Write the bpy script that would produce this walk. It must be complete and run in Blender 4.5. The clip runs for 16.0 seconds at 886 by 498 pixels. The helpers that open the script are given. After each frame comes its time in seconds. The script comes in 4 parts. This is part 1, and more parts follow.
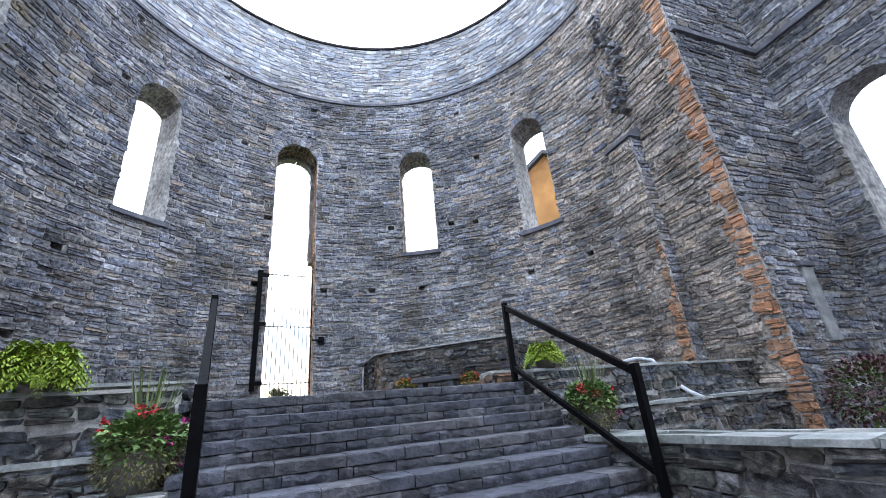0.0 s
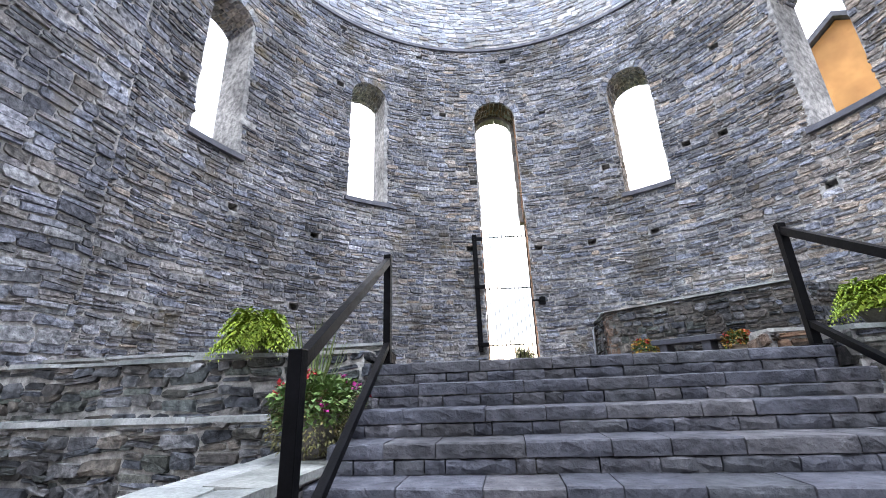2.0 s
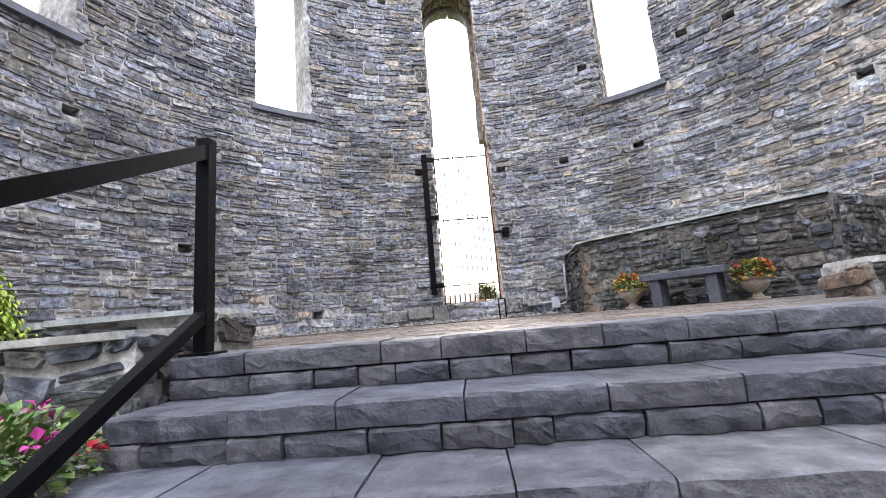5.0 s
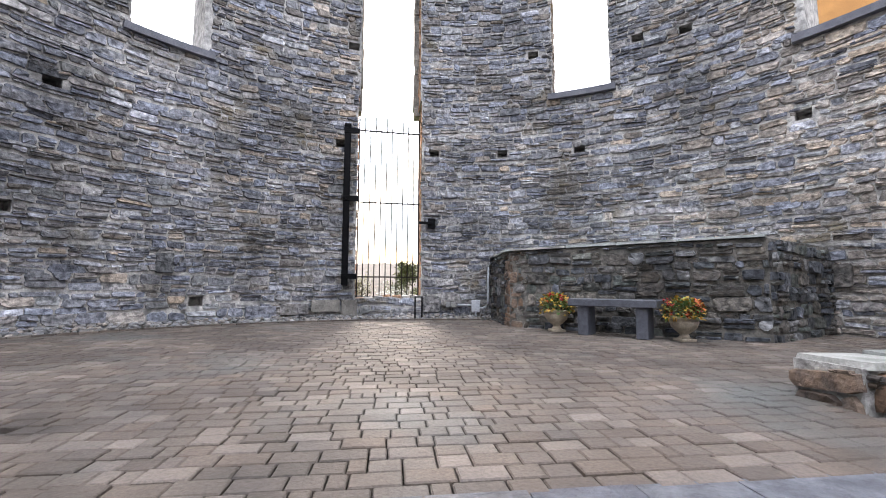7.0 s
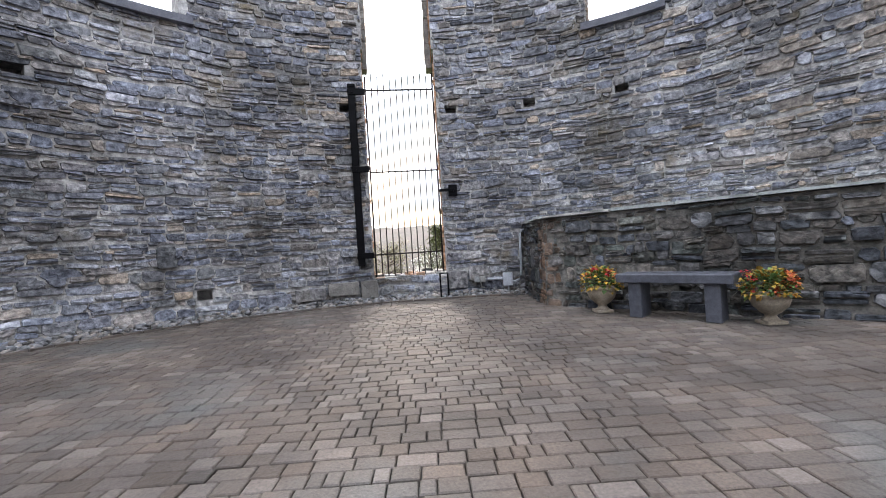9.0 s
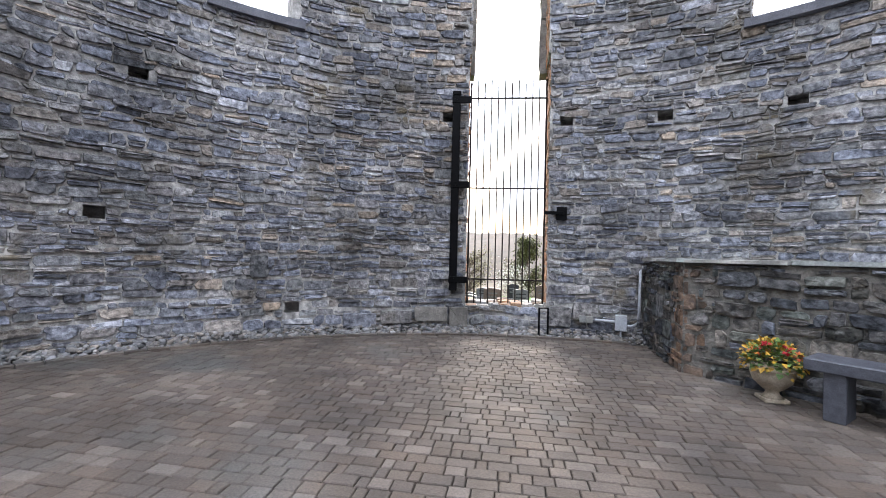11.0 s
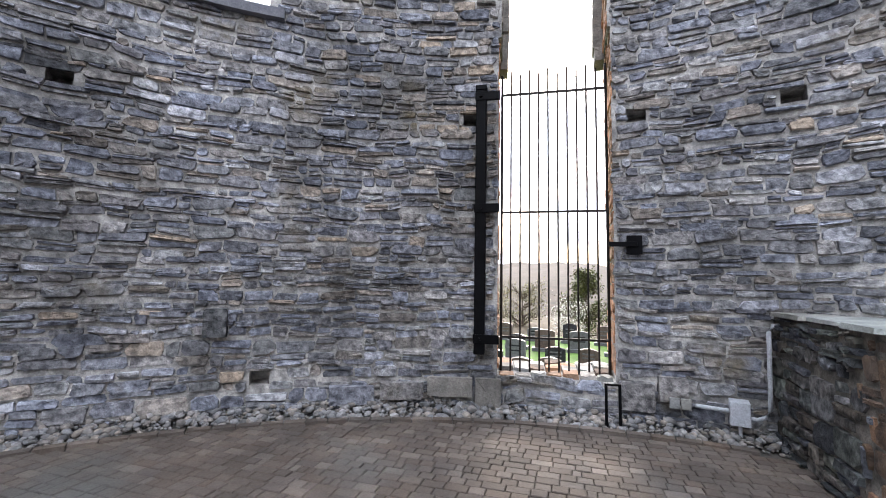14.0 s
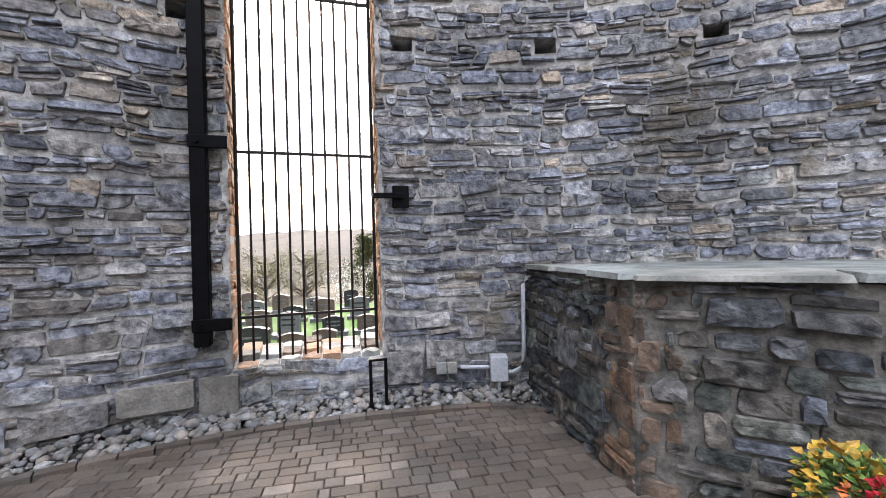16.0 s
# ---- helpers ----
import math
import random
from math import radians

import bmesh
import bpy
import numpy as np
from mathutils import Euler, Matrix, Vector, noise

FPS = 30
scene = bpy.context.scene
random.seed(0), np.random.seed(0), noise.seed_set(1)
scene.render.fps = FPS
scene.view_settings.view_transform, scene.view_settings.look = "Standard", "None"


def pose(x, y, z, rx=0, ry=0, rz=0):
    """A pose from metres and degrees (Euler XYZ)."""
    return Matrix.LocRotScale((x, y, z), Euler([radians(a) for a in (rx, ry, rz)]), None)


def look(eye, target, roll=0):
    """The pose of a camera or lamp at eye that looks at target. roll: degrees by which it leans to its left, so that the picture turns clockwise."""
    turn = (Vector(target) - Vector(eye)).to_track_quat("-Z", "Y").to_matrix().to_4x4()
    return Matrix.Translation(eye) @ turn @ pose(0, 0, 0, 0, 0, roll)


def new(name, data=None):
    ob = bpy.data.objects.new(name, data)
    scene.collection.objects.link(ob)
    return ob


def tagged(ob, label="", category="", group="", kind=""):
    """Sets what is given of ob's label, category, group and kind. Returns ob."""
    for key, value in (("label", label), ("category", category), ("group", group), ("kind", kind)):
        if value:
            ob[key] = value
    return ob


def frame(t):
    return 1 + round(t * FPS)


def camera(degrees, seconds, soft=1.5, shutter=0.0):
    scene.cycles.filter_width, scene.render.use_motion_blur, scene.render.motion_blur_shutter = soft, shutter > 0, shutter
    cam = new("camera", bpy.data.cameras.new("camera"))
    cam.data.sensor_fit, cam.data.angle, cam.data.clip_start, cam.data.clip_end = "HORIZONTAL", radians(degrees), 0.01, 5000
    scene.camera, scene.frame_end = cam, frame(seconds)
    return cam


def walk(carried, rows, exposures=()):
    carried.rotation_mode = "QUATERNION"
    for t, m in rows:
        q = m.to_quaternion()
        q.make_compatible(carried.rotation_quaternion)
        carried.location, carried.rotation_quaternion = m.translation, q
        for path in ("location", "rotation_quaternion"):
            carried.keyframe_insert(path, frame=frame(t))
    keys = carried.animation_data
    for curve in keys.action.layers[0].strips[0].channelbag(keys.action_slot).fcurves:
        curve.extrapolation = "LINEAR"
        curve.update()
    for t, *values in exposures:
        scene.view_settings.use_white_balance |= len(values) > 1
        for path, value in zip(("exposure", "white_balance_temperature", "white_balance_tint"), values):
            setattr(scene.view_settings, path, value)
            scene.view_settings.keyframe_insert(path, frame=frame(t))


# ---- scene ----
cam = camera(93.75, 16.0, soft=0.95)
PATH = [
    (0, (-0.46, -6.318, -0.296), (0.221, -4.588, 0.442), -5.3),
    (0.5, (-0.259, -6.093, -0.32), (0.031, -4.245, 0.389), -4.6),
    (1, (-0.109, -5.878, -0.301), (-0.138, -3.994, 0.369), -1.9),
    (1.5, (0.047, -5.607, -0.256), (-0.106, -3.722, 0.395), -4.1),
    (2, (0.137, -5.331, -0.218), (-0.258, -3.478, 0.421), -2.1),
    (2.5, (0.123, -5.01, -0.227), (-0.354, -3.149, 0.329), -1.9),
    (3, (0.122, -4.677, -0.221), (-0.372, -2.814, 0.315), -4.9),
    (3.5, (0.079, -4.306, -0.223), (-0.427, -2.418, 0.199), -5.4),
    (4, (0.08, -3.954, -0.128), (-0.406, -2.052, 0.252), -9.6),
    (4.5, (0.122, -3.67, -0.019), (-0.286, -1.744, 0.336), -5.7),
    (5, (0.165, -3.453, 0.063), (-0.092, -1.499, 0.402), -4.8),
    (5.2, (0.181, -3.364, 0.123), (-0.004, -1.401, 0.459), -5.2),
    (7.5, (0.224, -2.39, 0.669), (0.378, -0.403, 0.83), -0.3),
    (8, (0.365, -2.165, 0.724), (0.514, -0.176, 0.874), -4.5),
    (8.5, (0.33, -2.002, 0.732), (0.494, -0.009, 0.731), -4.3),
    (9, (0.45, -1.818, 0.841), (0.368, 0.181, 0.836), -3.6),
    (9.2, (0.417, -1.766, 0.859), (0.255, 0.227, 0.847), -3.2),
    (11.3, (0.1, -0.99, 1.191), (-0.466, 0.928, 1.219), 2.2),
    (11.5, (0.091, -0.91, 1.196), (-0.594, 0.969, 1.212), 2.1),
    (12, (0.02, -0.681, 1.228), (-0.938, 1.073, 1.287), 3.5),
    (12.5, (0.025, -0.308, 1.289), (-0.924, 1.449, 1.409), 4.3),
    (13, (0.059, 0.049, 1.319), (-0.81, 1.845, 1.465), 4.6),
    (13.5, (0.046, 0.361, 1.304), (-0.805, 2.164, 1.463), 4.6),
    (14, (0.06, 0.648, 1.387), (-0.654, 2.509, 1.557), 1.0),
    (14.5, (0.057, 0.92, 1.398), (-0.449, 2.85, 1.547), -0.4),
    (15, (0.118, 1.168, 1.307), (-0.162, 3.147, 1.385), -0.2),
    (15.5, (0.173, 1.405, 1.341), (0.144, 3.404, 1.381), -1.4),
    (16, (0.245, 1.631, 1.335), (0.515, 3.613, 1.342), -1.6),
]
walk(cam, [(t, look(eye, target, roll)) for t, eye, target, roll in PATH], exposures=[(0, 1.53, 5800, 11), (1.5, 1.8, 6050, 13), (3, 2.0, 6400, 14), (5, 2.15, 6500, 14), (7.5, 1.7, 6500, 14), (9, 1.55, 6300, 13), (12, 1.65, 6250, 13), (13.5, 1.52, 6300, 13), (14.5, 1.68, 6400, 14), (16, 1.74, 6450, 14)])

# ---- world, sun, exposure ----
world = bpy.data.worlds.new("sky")
scene.world = world
world.use_nodes = True
wn, wl = world.node_tree.nodes, world.node_tree.links
wn.clear()
w_out = wn.new("ShaderNodeOutputWorld")
w_bg = wn.new("ShaderNodeBackground")
w_sky = wn.new("ShaderNodeTexSky")
w_sky.sky_type = "NISHITA"
w_sky.sun_disc = False
w_sky.sun_elevation = radians(24)
w_sky.sun_rotation = radians(-8)
w_sky.air_density, w_sky.dust_density, w_sky.ozone_density = 1.0, 2.5, 1.5
w_co = wn.new("ShaderNodeTexCoord")
w_map = wn.new("ShaderNodeMapping")
w_map.inputs["Scale"].default_value = (2.2, 2.2, 5.0)
w_noise = wn.new("ShaderNodeTexNoise")
w_noise.inputs["Scale"].default_value, w_noise.inputs["Detail"].default_value = 1.6, 6
w_ramp = wn.new("ShaderNodeValToRGB")
w_ramp.color_ramp.elements[0].position, w_ramp.color_ramp.elements[1].position = 0.36, 0.58
w_mix = wn.new("ShaderNodeMix")
w_mix.data_type = "RGBA"
w_mix.inputs["B"].default_value = (10.5, 11.0, 11.8, 1)
wl.new(w_co.outputs["Generated"], w_map.inputs["Vector"])
wl.new(w_map.outputs["Vector"], w_noise.inputs["Vector"])
wl.new(w_noise.outputs["Fac"], w_ramp.inputs["Fac"])
wl.new(w_ramp.outputs["Color"], w_mix.inputs["Factor"])
wl.new(w_sky.outputs["Color"], w_mix.inputs["A"])
w_sep = wn.new("ShaderNodeSeparateXYZ")
w_grad = wn.new("ShaderNodeMapRange")
w_grad.inputs["From Min"].default_value, w_grad.inputs["From Max"].default_value = 0.0, 1.0
w_grad.inputs["To Min"].default_value, w_grad.inputs["To Max"].default_value = 0.5, 1.6
w_mul = wn.new("ShaderNodeMix")
w_mul.data_type, w_mul.blend_type = "RGBA", "MULTIPLY"
w_mul.inputs["Factor"].default_value = 1.0
wl.new(w_co.outputs["Generated"], w_sep.inputs[0])
wl.new(w_sep.outputs["Z"], w_grad.inputs["Value"])
wl.new(w_mix.outputs["Result"], w_mul.inputs["A"])
wl.new(w_grad.outputs[0], w_mul.inputs["B"])
wl.new(w_mul.outputs["Result"], w_bg.inputs["Color"])
wl.new(w_bg.outputs["Background"], w_out.inputs["Surface"])
w_bg.inputs["Strength"].default_value = 0.15

sun = new("sun", bpy.data.lights.new("sun", "SUN"))
sun.data.energy, sun.data.angle, sun.data.color = 1.2, radians(12), (1.0, 0.9, 0.76)
sun.matrix_world = look((-3, 30, 14), (0, 0, 0))


# ---- materials ----
def material(name, base, dark=None, rough=0.85, metal=0.0, scale=6.0, bump=0.3, fine=60.0, spread=0.0, tint=None, moss=None, gloss=0.35, stain=0.25):
    """A surface of two tones with grain, and a shift of tone from piece to piece (spread, tint)."""
    m = bpy.data.materials.new(name)
    m.use_nodes = True
    n, l = m.node_tree.nodes, m.node_tree.links
    p = n["Principled BSDF"]
    p.inputs["Metallic"].default_value = metal
    p.inputs["Specular IOR Level"].default_value = gloss
    dark = dark or tuple(c * 0.6 for c in base)
    geo = n.new("ShaderNodeNewGeometry")
    big, small = n.new("ShaderNodeTexNoise"), n.new("ShaderNodeTexNoise")
    big.inputs["Scale"].default_value, big.inputs["Detail"].default_value = scale, 5
    small.inputs["Scale"].default_value, small.inputs["Detail"].default_value = fine, 6
    small.inputs["Roughness"].default_value = 0.7
    mid = n.new("ShaderNodeTexNoise")
    mid.inputs["Scale"].default_value, mid.inputs["Detail"].default_value, mid.inputs["Distortion"].default_value = fine * 0.42, 4, 0.6
    l.new(geo.outputs["Position"], mid.inputs["Vector"])
    l.new(geo.outputs["Position"], big.inputs["Vector"])
    l.new(geo.outputs["Position"], small.inputs["Vector"])
    ramp = n.new("ShaderNodeValToRGB")
    ramp.color_ramp.elements[0].position, ramp.color_ramp.elements[1].position = 0.32, 0.68
    ramp.color_ramp.elements[0].color, ramp.color_ramp.elements[1].color = (*dark, 1), (*base, 1)
    l.new(big.outputs["Fac"], ramp.inputs["Fac"])
    colour = ramp.outputs["Color"]
    if spread or tint:
        info, add, frac = n.new("ShaderNodeObjectInfo"), n.new("ShaderNodeMath"), n.new("ShaderNodeMath")
        add.operation, frac.operation = "ADD", "FRACT"
        l.new(info.outputs["Random"], add.inputs[0])
        l.new(geo.outputs["Random Per Island"], add.inputs[1])
        l.new(add.outputs[0], frac.inputs[0])
        if tint:
            steps = n.new("ShaderNodeValToRGB")
            steps.color_ramp.interpolation = "LINEAR"
            e = steps.color_ramp.elements
            e[0].position, e[0].color = 0.0, (*tint[0], 1)
            e[1].position, e[1].color = 1.0, (*tint[-1], 1)
            for k, c in enumerate(tint[1:-1]):
                e.new((k + 1) / (len(tint) - 1)).color = (*c, 1)
            l.new(frac.outputs[0], steps.inputs["Fac"])
            mix = n.new("ShaderNodeMix")
            mix.data_type, mix.blend_type = "RGBA", "MULTIPLY"
            mix.inputs["Factor"].default_value = 1.0
            l.new(colour, mix.inputs["A"])
            l.new(steps.outputs["Color"], mix.inputs["B"])
            colour = mix.outputs["Result"]
        if spread:
            mul, frac2, rng = n.new("ShaderNodeMath"), n.new("ShaderNodeMath"), n.new("ShaderNodeMapRange")
            mul.operation, frac2.operation = "MULTIPLY", "FRACT"
            mul.inputs[1].default_value = 17.31
            l.new(frac.outputs[0], mul.inputs[0])
            l.new(mul.outputs[0], frac2.inputs[0])
            rng.inputs["To Min"].default_value, rng.inputs["To Max"].default_value = 1 - spread, 1 + spread
            l.new(frac2.outputs[0], rng.inputs["Value"])
            mix = n.new("ShaderNodeMix")
            mix.data_type, mix.blend_type = "RGBA", "MULTIPLY"
            mix.inputs["Factor"].default_value = 1.0
            l.new(colour, mix.inputs["A"])
            l.new(rng.outputs[0], mix.inputs["B"])
            colour = mix.outputs["Result"]
    if moss:
        mn, mr, mix = n.new("ShaderNodeTexNoise"), n.new("ShaderNodeValToRGB"), n.new("ShaderNodeMix")
        mn.inputs["Scale"].default_value, mn.inputs["Detail"].default_value = moss[3], 7
        l.new(geo.outputs["Position"], mn.inputs["Vector"])
        mr.color_ramp.elements[0].position, mr.color_ramp.elements[1].position = moss[4], moss[4] + 0.16
        l.new(mn.outputs["Fac"], mr.inputs["Fac"])
        mix.data_type = "RGBA"
        l.new(mr.outputs["Color"], mix.inputs["Factor"])
        l.new(colour, mix.inputs["A"])
        mix.inputs["B"].default_value = (*moss[:3], 1)
        colour = mix.outputs["Result"]
    grain = n.new("ShaderNodeMix")
    grain.data_type, grain.blend_type = "RGBA", "OVERLAY"
    grain.inputs["Factor"].default_value = 0.75
    patch = n.new("ShaderNodeMix")
    patch.data_type, patch.blend_type = "RGBA", "OVERLAY"
    patch.inputs["Factor"].default_value = stain
    wide = n.new("ShaderNodeTexNoise")
    wide.inputs["Scale"].default_value, wide.inputs["Detail"].default_value = 0.9, 8
    l.new(geo.outputs["Position"], wide.inputs["Vector"])
    spread_ = n.new("ShaderNodeMapRange")
    spread_.inputs["From Min"].default_value, spread_.inputs["From Max"].default_value = 0.3, 0.7
    l.new(wide.outputs["Fac"], spread_.inputs["Value"])
    l.new(colour, patch.inputs["A"])
    l.new(spread_.outputs[0], patch.inputs["B"])
    l.new(patch.outputs["Result"], grain.inputs["A"])
    l.new(small.outputs["Fac"], grain.inputs["B"])
    l.new(grain.outputs["Result"], p.inputs["Base Color"])
    rr = n.new("ShaderNodeMapRange")
    rr.inputs["To Min"].default_value, rr.inputs["To Max"].default_value = max(rough - 0.15, 0.05), min(rough + 0.1, 1)
    l.new(small.outputs["Fac"], rr.inputs["Value"])
    l.new(rr.outputs[0], p.inputs["Roughness"])
    if bump:
        b1, b2 = n.new("ShaderNodeBump"), n.new("ShaderNodeBump")
        b1.inputs["Strength"].default_value, b1.inputs["Distance"].default_value = bump, 0.03
        b2.inputs["Strength"].default_value, b2.inputs["Distance"].default_value = bump, 0.006
        l.new(big.outputs["Fac"], b1.inputs["Height"])
        l.new(small.outputs["Fac"], b2.inputs["Height"])
        b3 = n.new("ShaderNodeBump")
        b3.inputs["Strength"].default_value, b3.inputs["Distance"].default_value = bump, 0.018
        l.new(mid.outputs["Fac"], b3.inputs["Height"])
        l.new(b1.outputs[0], b3.inputs["Normal"])
        l.new(b3.outputs[0], b2.inputs["Normal"])
        l.new(b2.outputs[0], p.inputs["Normal"])
    return m


GREYS = [(0.8, 0.83, 0.9), (0.56, 0.6, 0.68), (0.93, 0.88, 0.8), (0.42, 0.44, 0.48), (0.78, 0.7, 0.58), (0.7, 0.73, 0.8), (0.33, 0.34, 0.38), (0.8, 0.8, 0.74), (1.1, 1.1, 1.12), (0.52, 0.55, 0.63), (0.6, 0.52, 0.42), (0.74, 0.76, 0.82), (0.46, 0.47, 0.48), (0.95, 0.94, 0.9)]
M_STONE = material("rubble_stone", (0.475, 0.478, 0.505), (0.125, 0.128, 0.142), 0.9, scale=15, bump=1.0, fine=42, spread=0.28, tint=GREYS, moss=(0.19, 0.16, 0.11, 1.3, 0.58), stain=0.5)
M_WARM = material("brown_rubble_stone", (0.54, 0.485, 0.425), (0.17, 0.155, 0.14), 0.9, scale=15, bump=1.0, fine=42, spread=0.28, tint=[(1.0, 0.97, 0.94), (0.7, 0.71, 0.75), (1.08, 0.99, 0.9), (0.5, 0.49, 0.49), (0.86, 0.84, 0.84), (0.95, 0.84, 0.72)], stain=0.5)
# rubble stone for the upper wall, its skylight painted in as a paler colour
M_SKYLIT = material("skylit_rubble_stone", (0.66, 0.67, 0.69), (0.46, 0.47, 0.5), 0.9, scale=9, bump=0.6, fine=50, spread=0.22, tint=GREYS)
M_MORTAR = material("lime_mortar", (0.48, 0.462, 0.435), (0.16, 0.155, 0.15), 0.95, scale=9, bump=0.8, fine=45, stain=0.5)
M_DAMP = material("damp_mortar", (0.19, 0.175, 0.155), (0.055, 0.055, 0.05), 0.92, scale=9, bump=0.8, fine=45, stain=0.5)
M_DARKSTONE = material("damp_dark_stone", (0.215, 0.215, 0.22), (0.03, 0.033, 0.036), 0.85, scale=13, bump=1.0, fine=36, spread=0.4, tint=[(0.8, 0.85, 0.98), (0.5, 0.54, 0.6), (0.95, 0.84, 0.7), (0.36, 0.39, 0.45), (0.7, 0.76, 0.66), (0.62, 0.52, 0.42), (1.25, 1.25, 1.25), (0.45, 0.48, 0.54)], moss=(0.34, 0.345, 0.33, 6.0, 0.64), stain=0.5)
M_BLOCK = material("tan_block_stone", (0.3, 0.28, 0.25), (0.16, 0.15, 0.135), 0.9, scale=6, bump=0.8, fine=45, spread=0.2)
M_STAIN = material("iron_stained_stone", (0.215, 0.155, 0.112), (0.075, 0.063, 0.054), 0.9, scale=9, bump=1.0, fine=40, spread=0.35, tint=[(1, 0.92, 0.88), (0.7, 0.74, 0.8), (1.15, 0.95, 0.8), (0.6, 0.58, 0.55)])
M_QUOIN = material("warm_sandstone", (0.56, 0.335, 0.2), (0.3, 0.2, 0.135), 0.9, scale=7, bump=0.8, fine=46, spread=0.25, tint=[(1, 0.92, 0.85), (0.8, 0.82, 0.86), (1.1, 0.9, 0.78), (0.75, 0.7, 0.66)])
M_SLATE = material("slate_steps", (0.132, 0.132, 0.143), (0.062, 0.063, 0.071), 0.76, scale=9, bump=1.0, fine=30, spread=0.22, tint=[(0.9, 0.92, 1.0), (0.72, 0.75, 0.85), (1.05, 1.02, 1.0), (0.82, 0.86, 0.9)], stain=0.4)
M_COPE = material("pale_flagstone", (0.38, 0.38, 0.375), (0.18, 0.19, 0.185), 0.75, scale=4, bump=0.4, fine=40, spread=0.15, tint=[(1, 1, 1), (0.8, 0.85, 0.82), (1, 0.95, 0.88)])
M_SILL = material("dressed_slate_sill", (0.16, 0.16, 0.18), (0.09, 0.092, 0.11), 0.7, scale=4, bump=0.3)
M_PAVER = material("concrete_paver", (0.128, 0.104, 0.087), (0.085, 0.073, 0.064), 0.82, scale=2.2, bump=0.4, fine=75, spread=0.13, tint=[(1, 0.95, 0.9), (0.86, 0.85, 0.84), (1.05, 0.97, 0.9), (0.8, 0.78, 0.76), (0.95, 0.94, 0.95), (1.0, 0.98, 0.95), (1.5, 1.5, 1.52), (0.95, 0.93, 0.9), (0.9, 0.85, 0.8)], moss=(0.1, 0.1, 0.094, 0.7, 0.56), stain=0.35)
M_BED = material("paving_sand", (0.1, 0.09, 0.08), (0.05, 0.048, 0.045), 0.95, scale=8, bump=0.5)
M_PEBBLE = material("river_pebble", (0.34, 0.33, 0.32), (0.15, 0.15, 0.15), 0.8, scale=12, bump=0.3, spread=0.35, tint=[(1, 1, 1), (0.7, 0.72, 0.76), (0.95, 0.85, 0.75), (0.55, 0.55, 0.55)])
M_IRON = material("black_painted_steel", (0.005, 0.005, 0.006), (0.003, 0.003, 0.0035), 0.5, scale=8, bump=0.08, fine=90, gloss=0.06)
M_RUST = material("weathered_iron", (0.02, 0.016, 0.015), (0.012, 0.009, 0.008), 0.65, scale=10, bump=0.3, gloss=0.15)
M_GRANITE = material("dark_granite", (0.1, 0.105, 0.125), (0.07, 0.072, 0.085), 0.5, scale=20, bump=0.1, fine=120)
M_URN = material("cast_stone_urn", (0.42, 0.36, 0.28), (0.28, 0.23, 0.17), 0.85, scale=10, bump=0.3)
M_GREYPOT = material("grey_planter", (0.2, 0.18, 0.16), (0.11, 0.1, 0.09), 0.8, scale=8, bump=0.3)
M_PVC = material("grey_plastic_conduit", (0.5, 0.52, 0.55), (0.42, 0.44, 0.47), 0.5, scale=5, bump=0.03)
M_SOIL = material("soil", (0.07, 0.05, 0.035), (0.03, 0.022, 0.016), 0.95, scale=12, bump=0.8)
M_GRASS = material("grass", (0.075, 0.135, 0.02), (0.05, 0.095, 0.015), 0.9, scale=0.8, bump=0.5, fine=25)
M_FIELD = material("dry_field", (0.08, 0.056, 0.03), (0.05, 0.04, 0.022), 0.95, scale=0.05, bump=0.3, fine=2)
M_WOODS = material("bare_woods", (0.052, 0.037, 0.025), (0.024, 0.018, 0.013), 0.95, scale=0.35, bump=1.0, fine=2.5, spread=0.2)
M_BARK = material("bark", (0.12, 0.09, 0.07), None, 0.95, scale=14, bump=0.8)
M_TAN = material("tan_cladding", (0.42, 0.21, 0.065), (0.34, 0.16, 0.05), 0.8, scale=1.5, bump=0.1)
M_ROOF = material("grey_roofing", (0.1, 0.1, 0.11), None, 0.8, scale=4, bump=0.3)


def leafy(name, a, b):
    return material(name, a, b, 0.55, scale=14, bump=0.1, spread=0.3, tint=[(1, 1, 1), (0.8, 0.9, 0.7), (1.1, 1.05, 0.8), (0.65, 0.75, 0.6)])


M_FERN = leafy("fern_leaf", (0.36, 0.44, 0.05), (0.2, 0.3, 0.03))
M_LEAF = leafy("geranium_leaf", (0.17, 0.25, 0.09), (0.08, 0.14, 0.045))
M_SPIKE = leafy("spike_leaf", (0.2, 0.24, 0.11), (0.12, 0.16, 0.07))
M_DRY = leafy("trailing_dry_leaf", (0.22, 0.2, 0.1), (0.14, 0.12, 0.06))
M_TREE = leafy("cedar_leaf", (0.12, 0.125, 0.045), (0.07, 0.078, 0.028))
M_RED = material("red_petal", (0.5, 0.02, 0.03), (0.3, 0.01, 0.02), 0.6, bump=0)
M_PLUM = leafy("plum_leaf", (0.15, 0.05, 0.07), (0.07, 0.03, 0.04))
M_PINK = material("magenta_petal", (0.38, 0.03, 0.2), (0.26, 0.015, 0.14), 0.6, bump=0)
M_YELLOW = leafy("yellow_petal", (0.55, 0.36, 0.05), (0.4, 0.2, 0.04))
M_ORANGE = material("orange_petal", (0.6, 0.16, 0.05), (0.45, 0.08, 0.04), 0.6, bump=0)
M_WHITE = material("white_blossom", (0.75, 0.73, 0.65), (0.5, 0.5, 0.4), 0.8, bump=0)


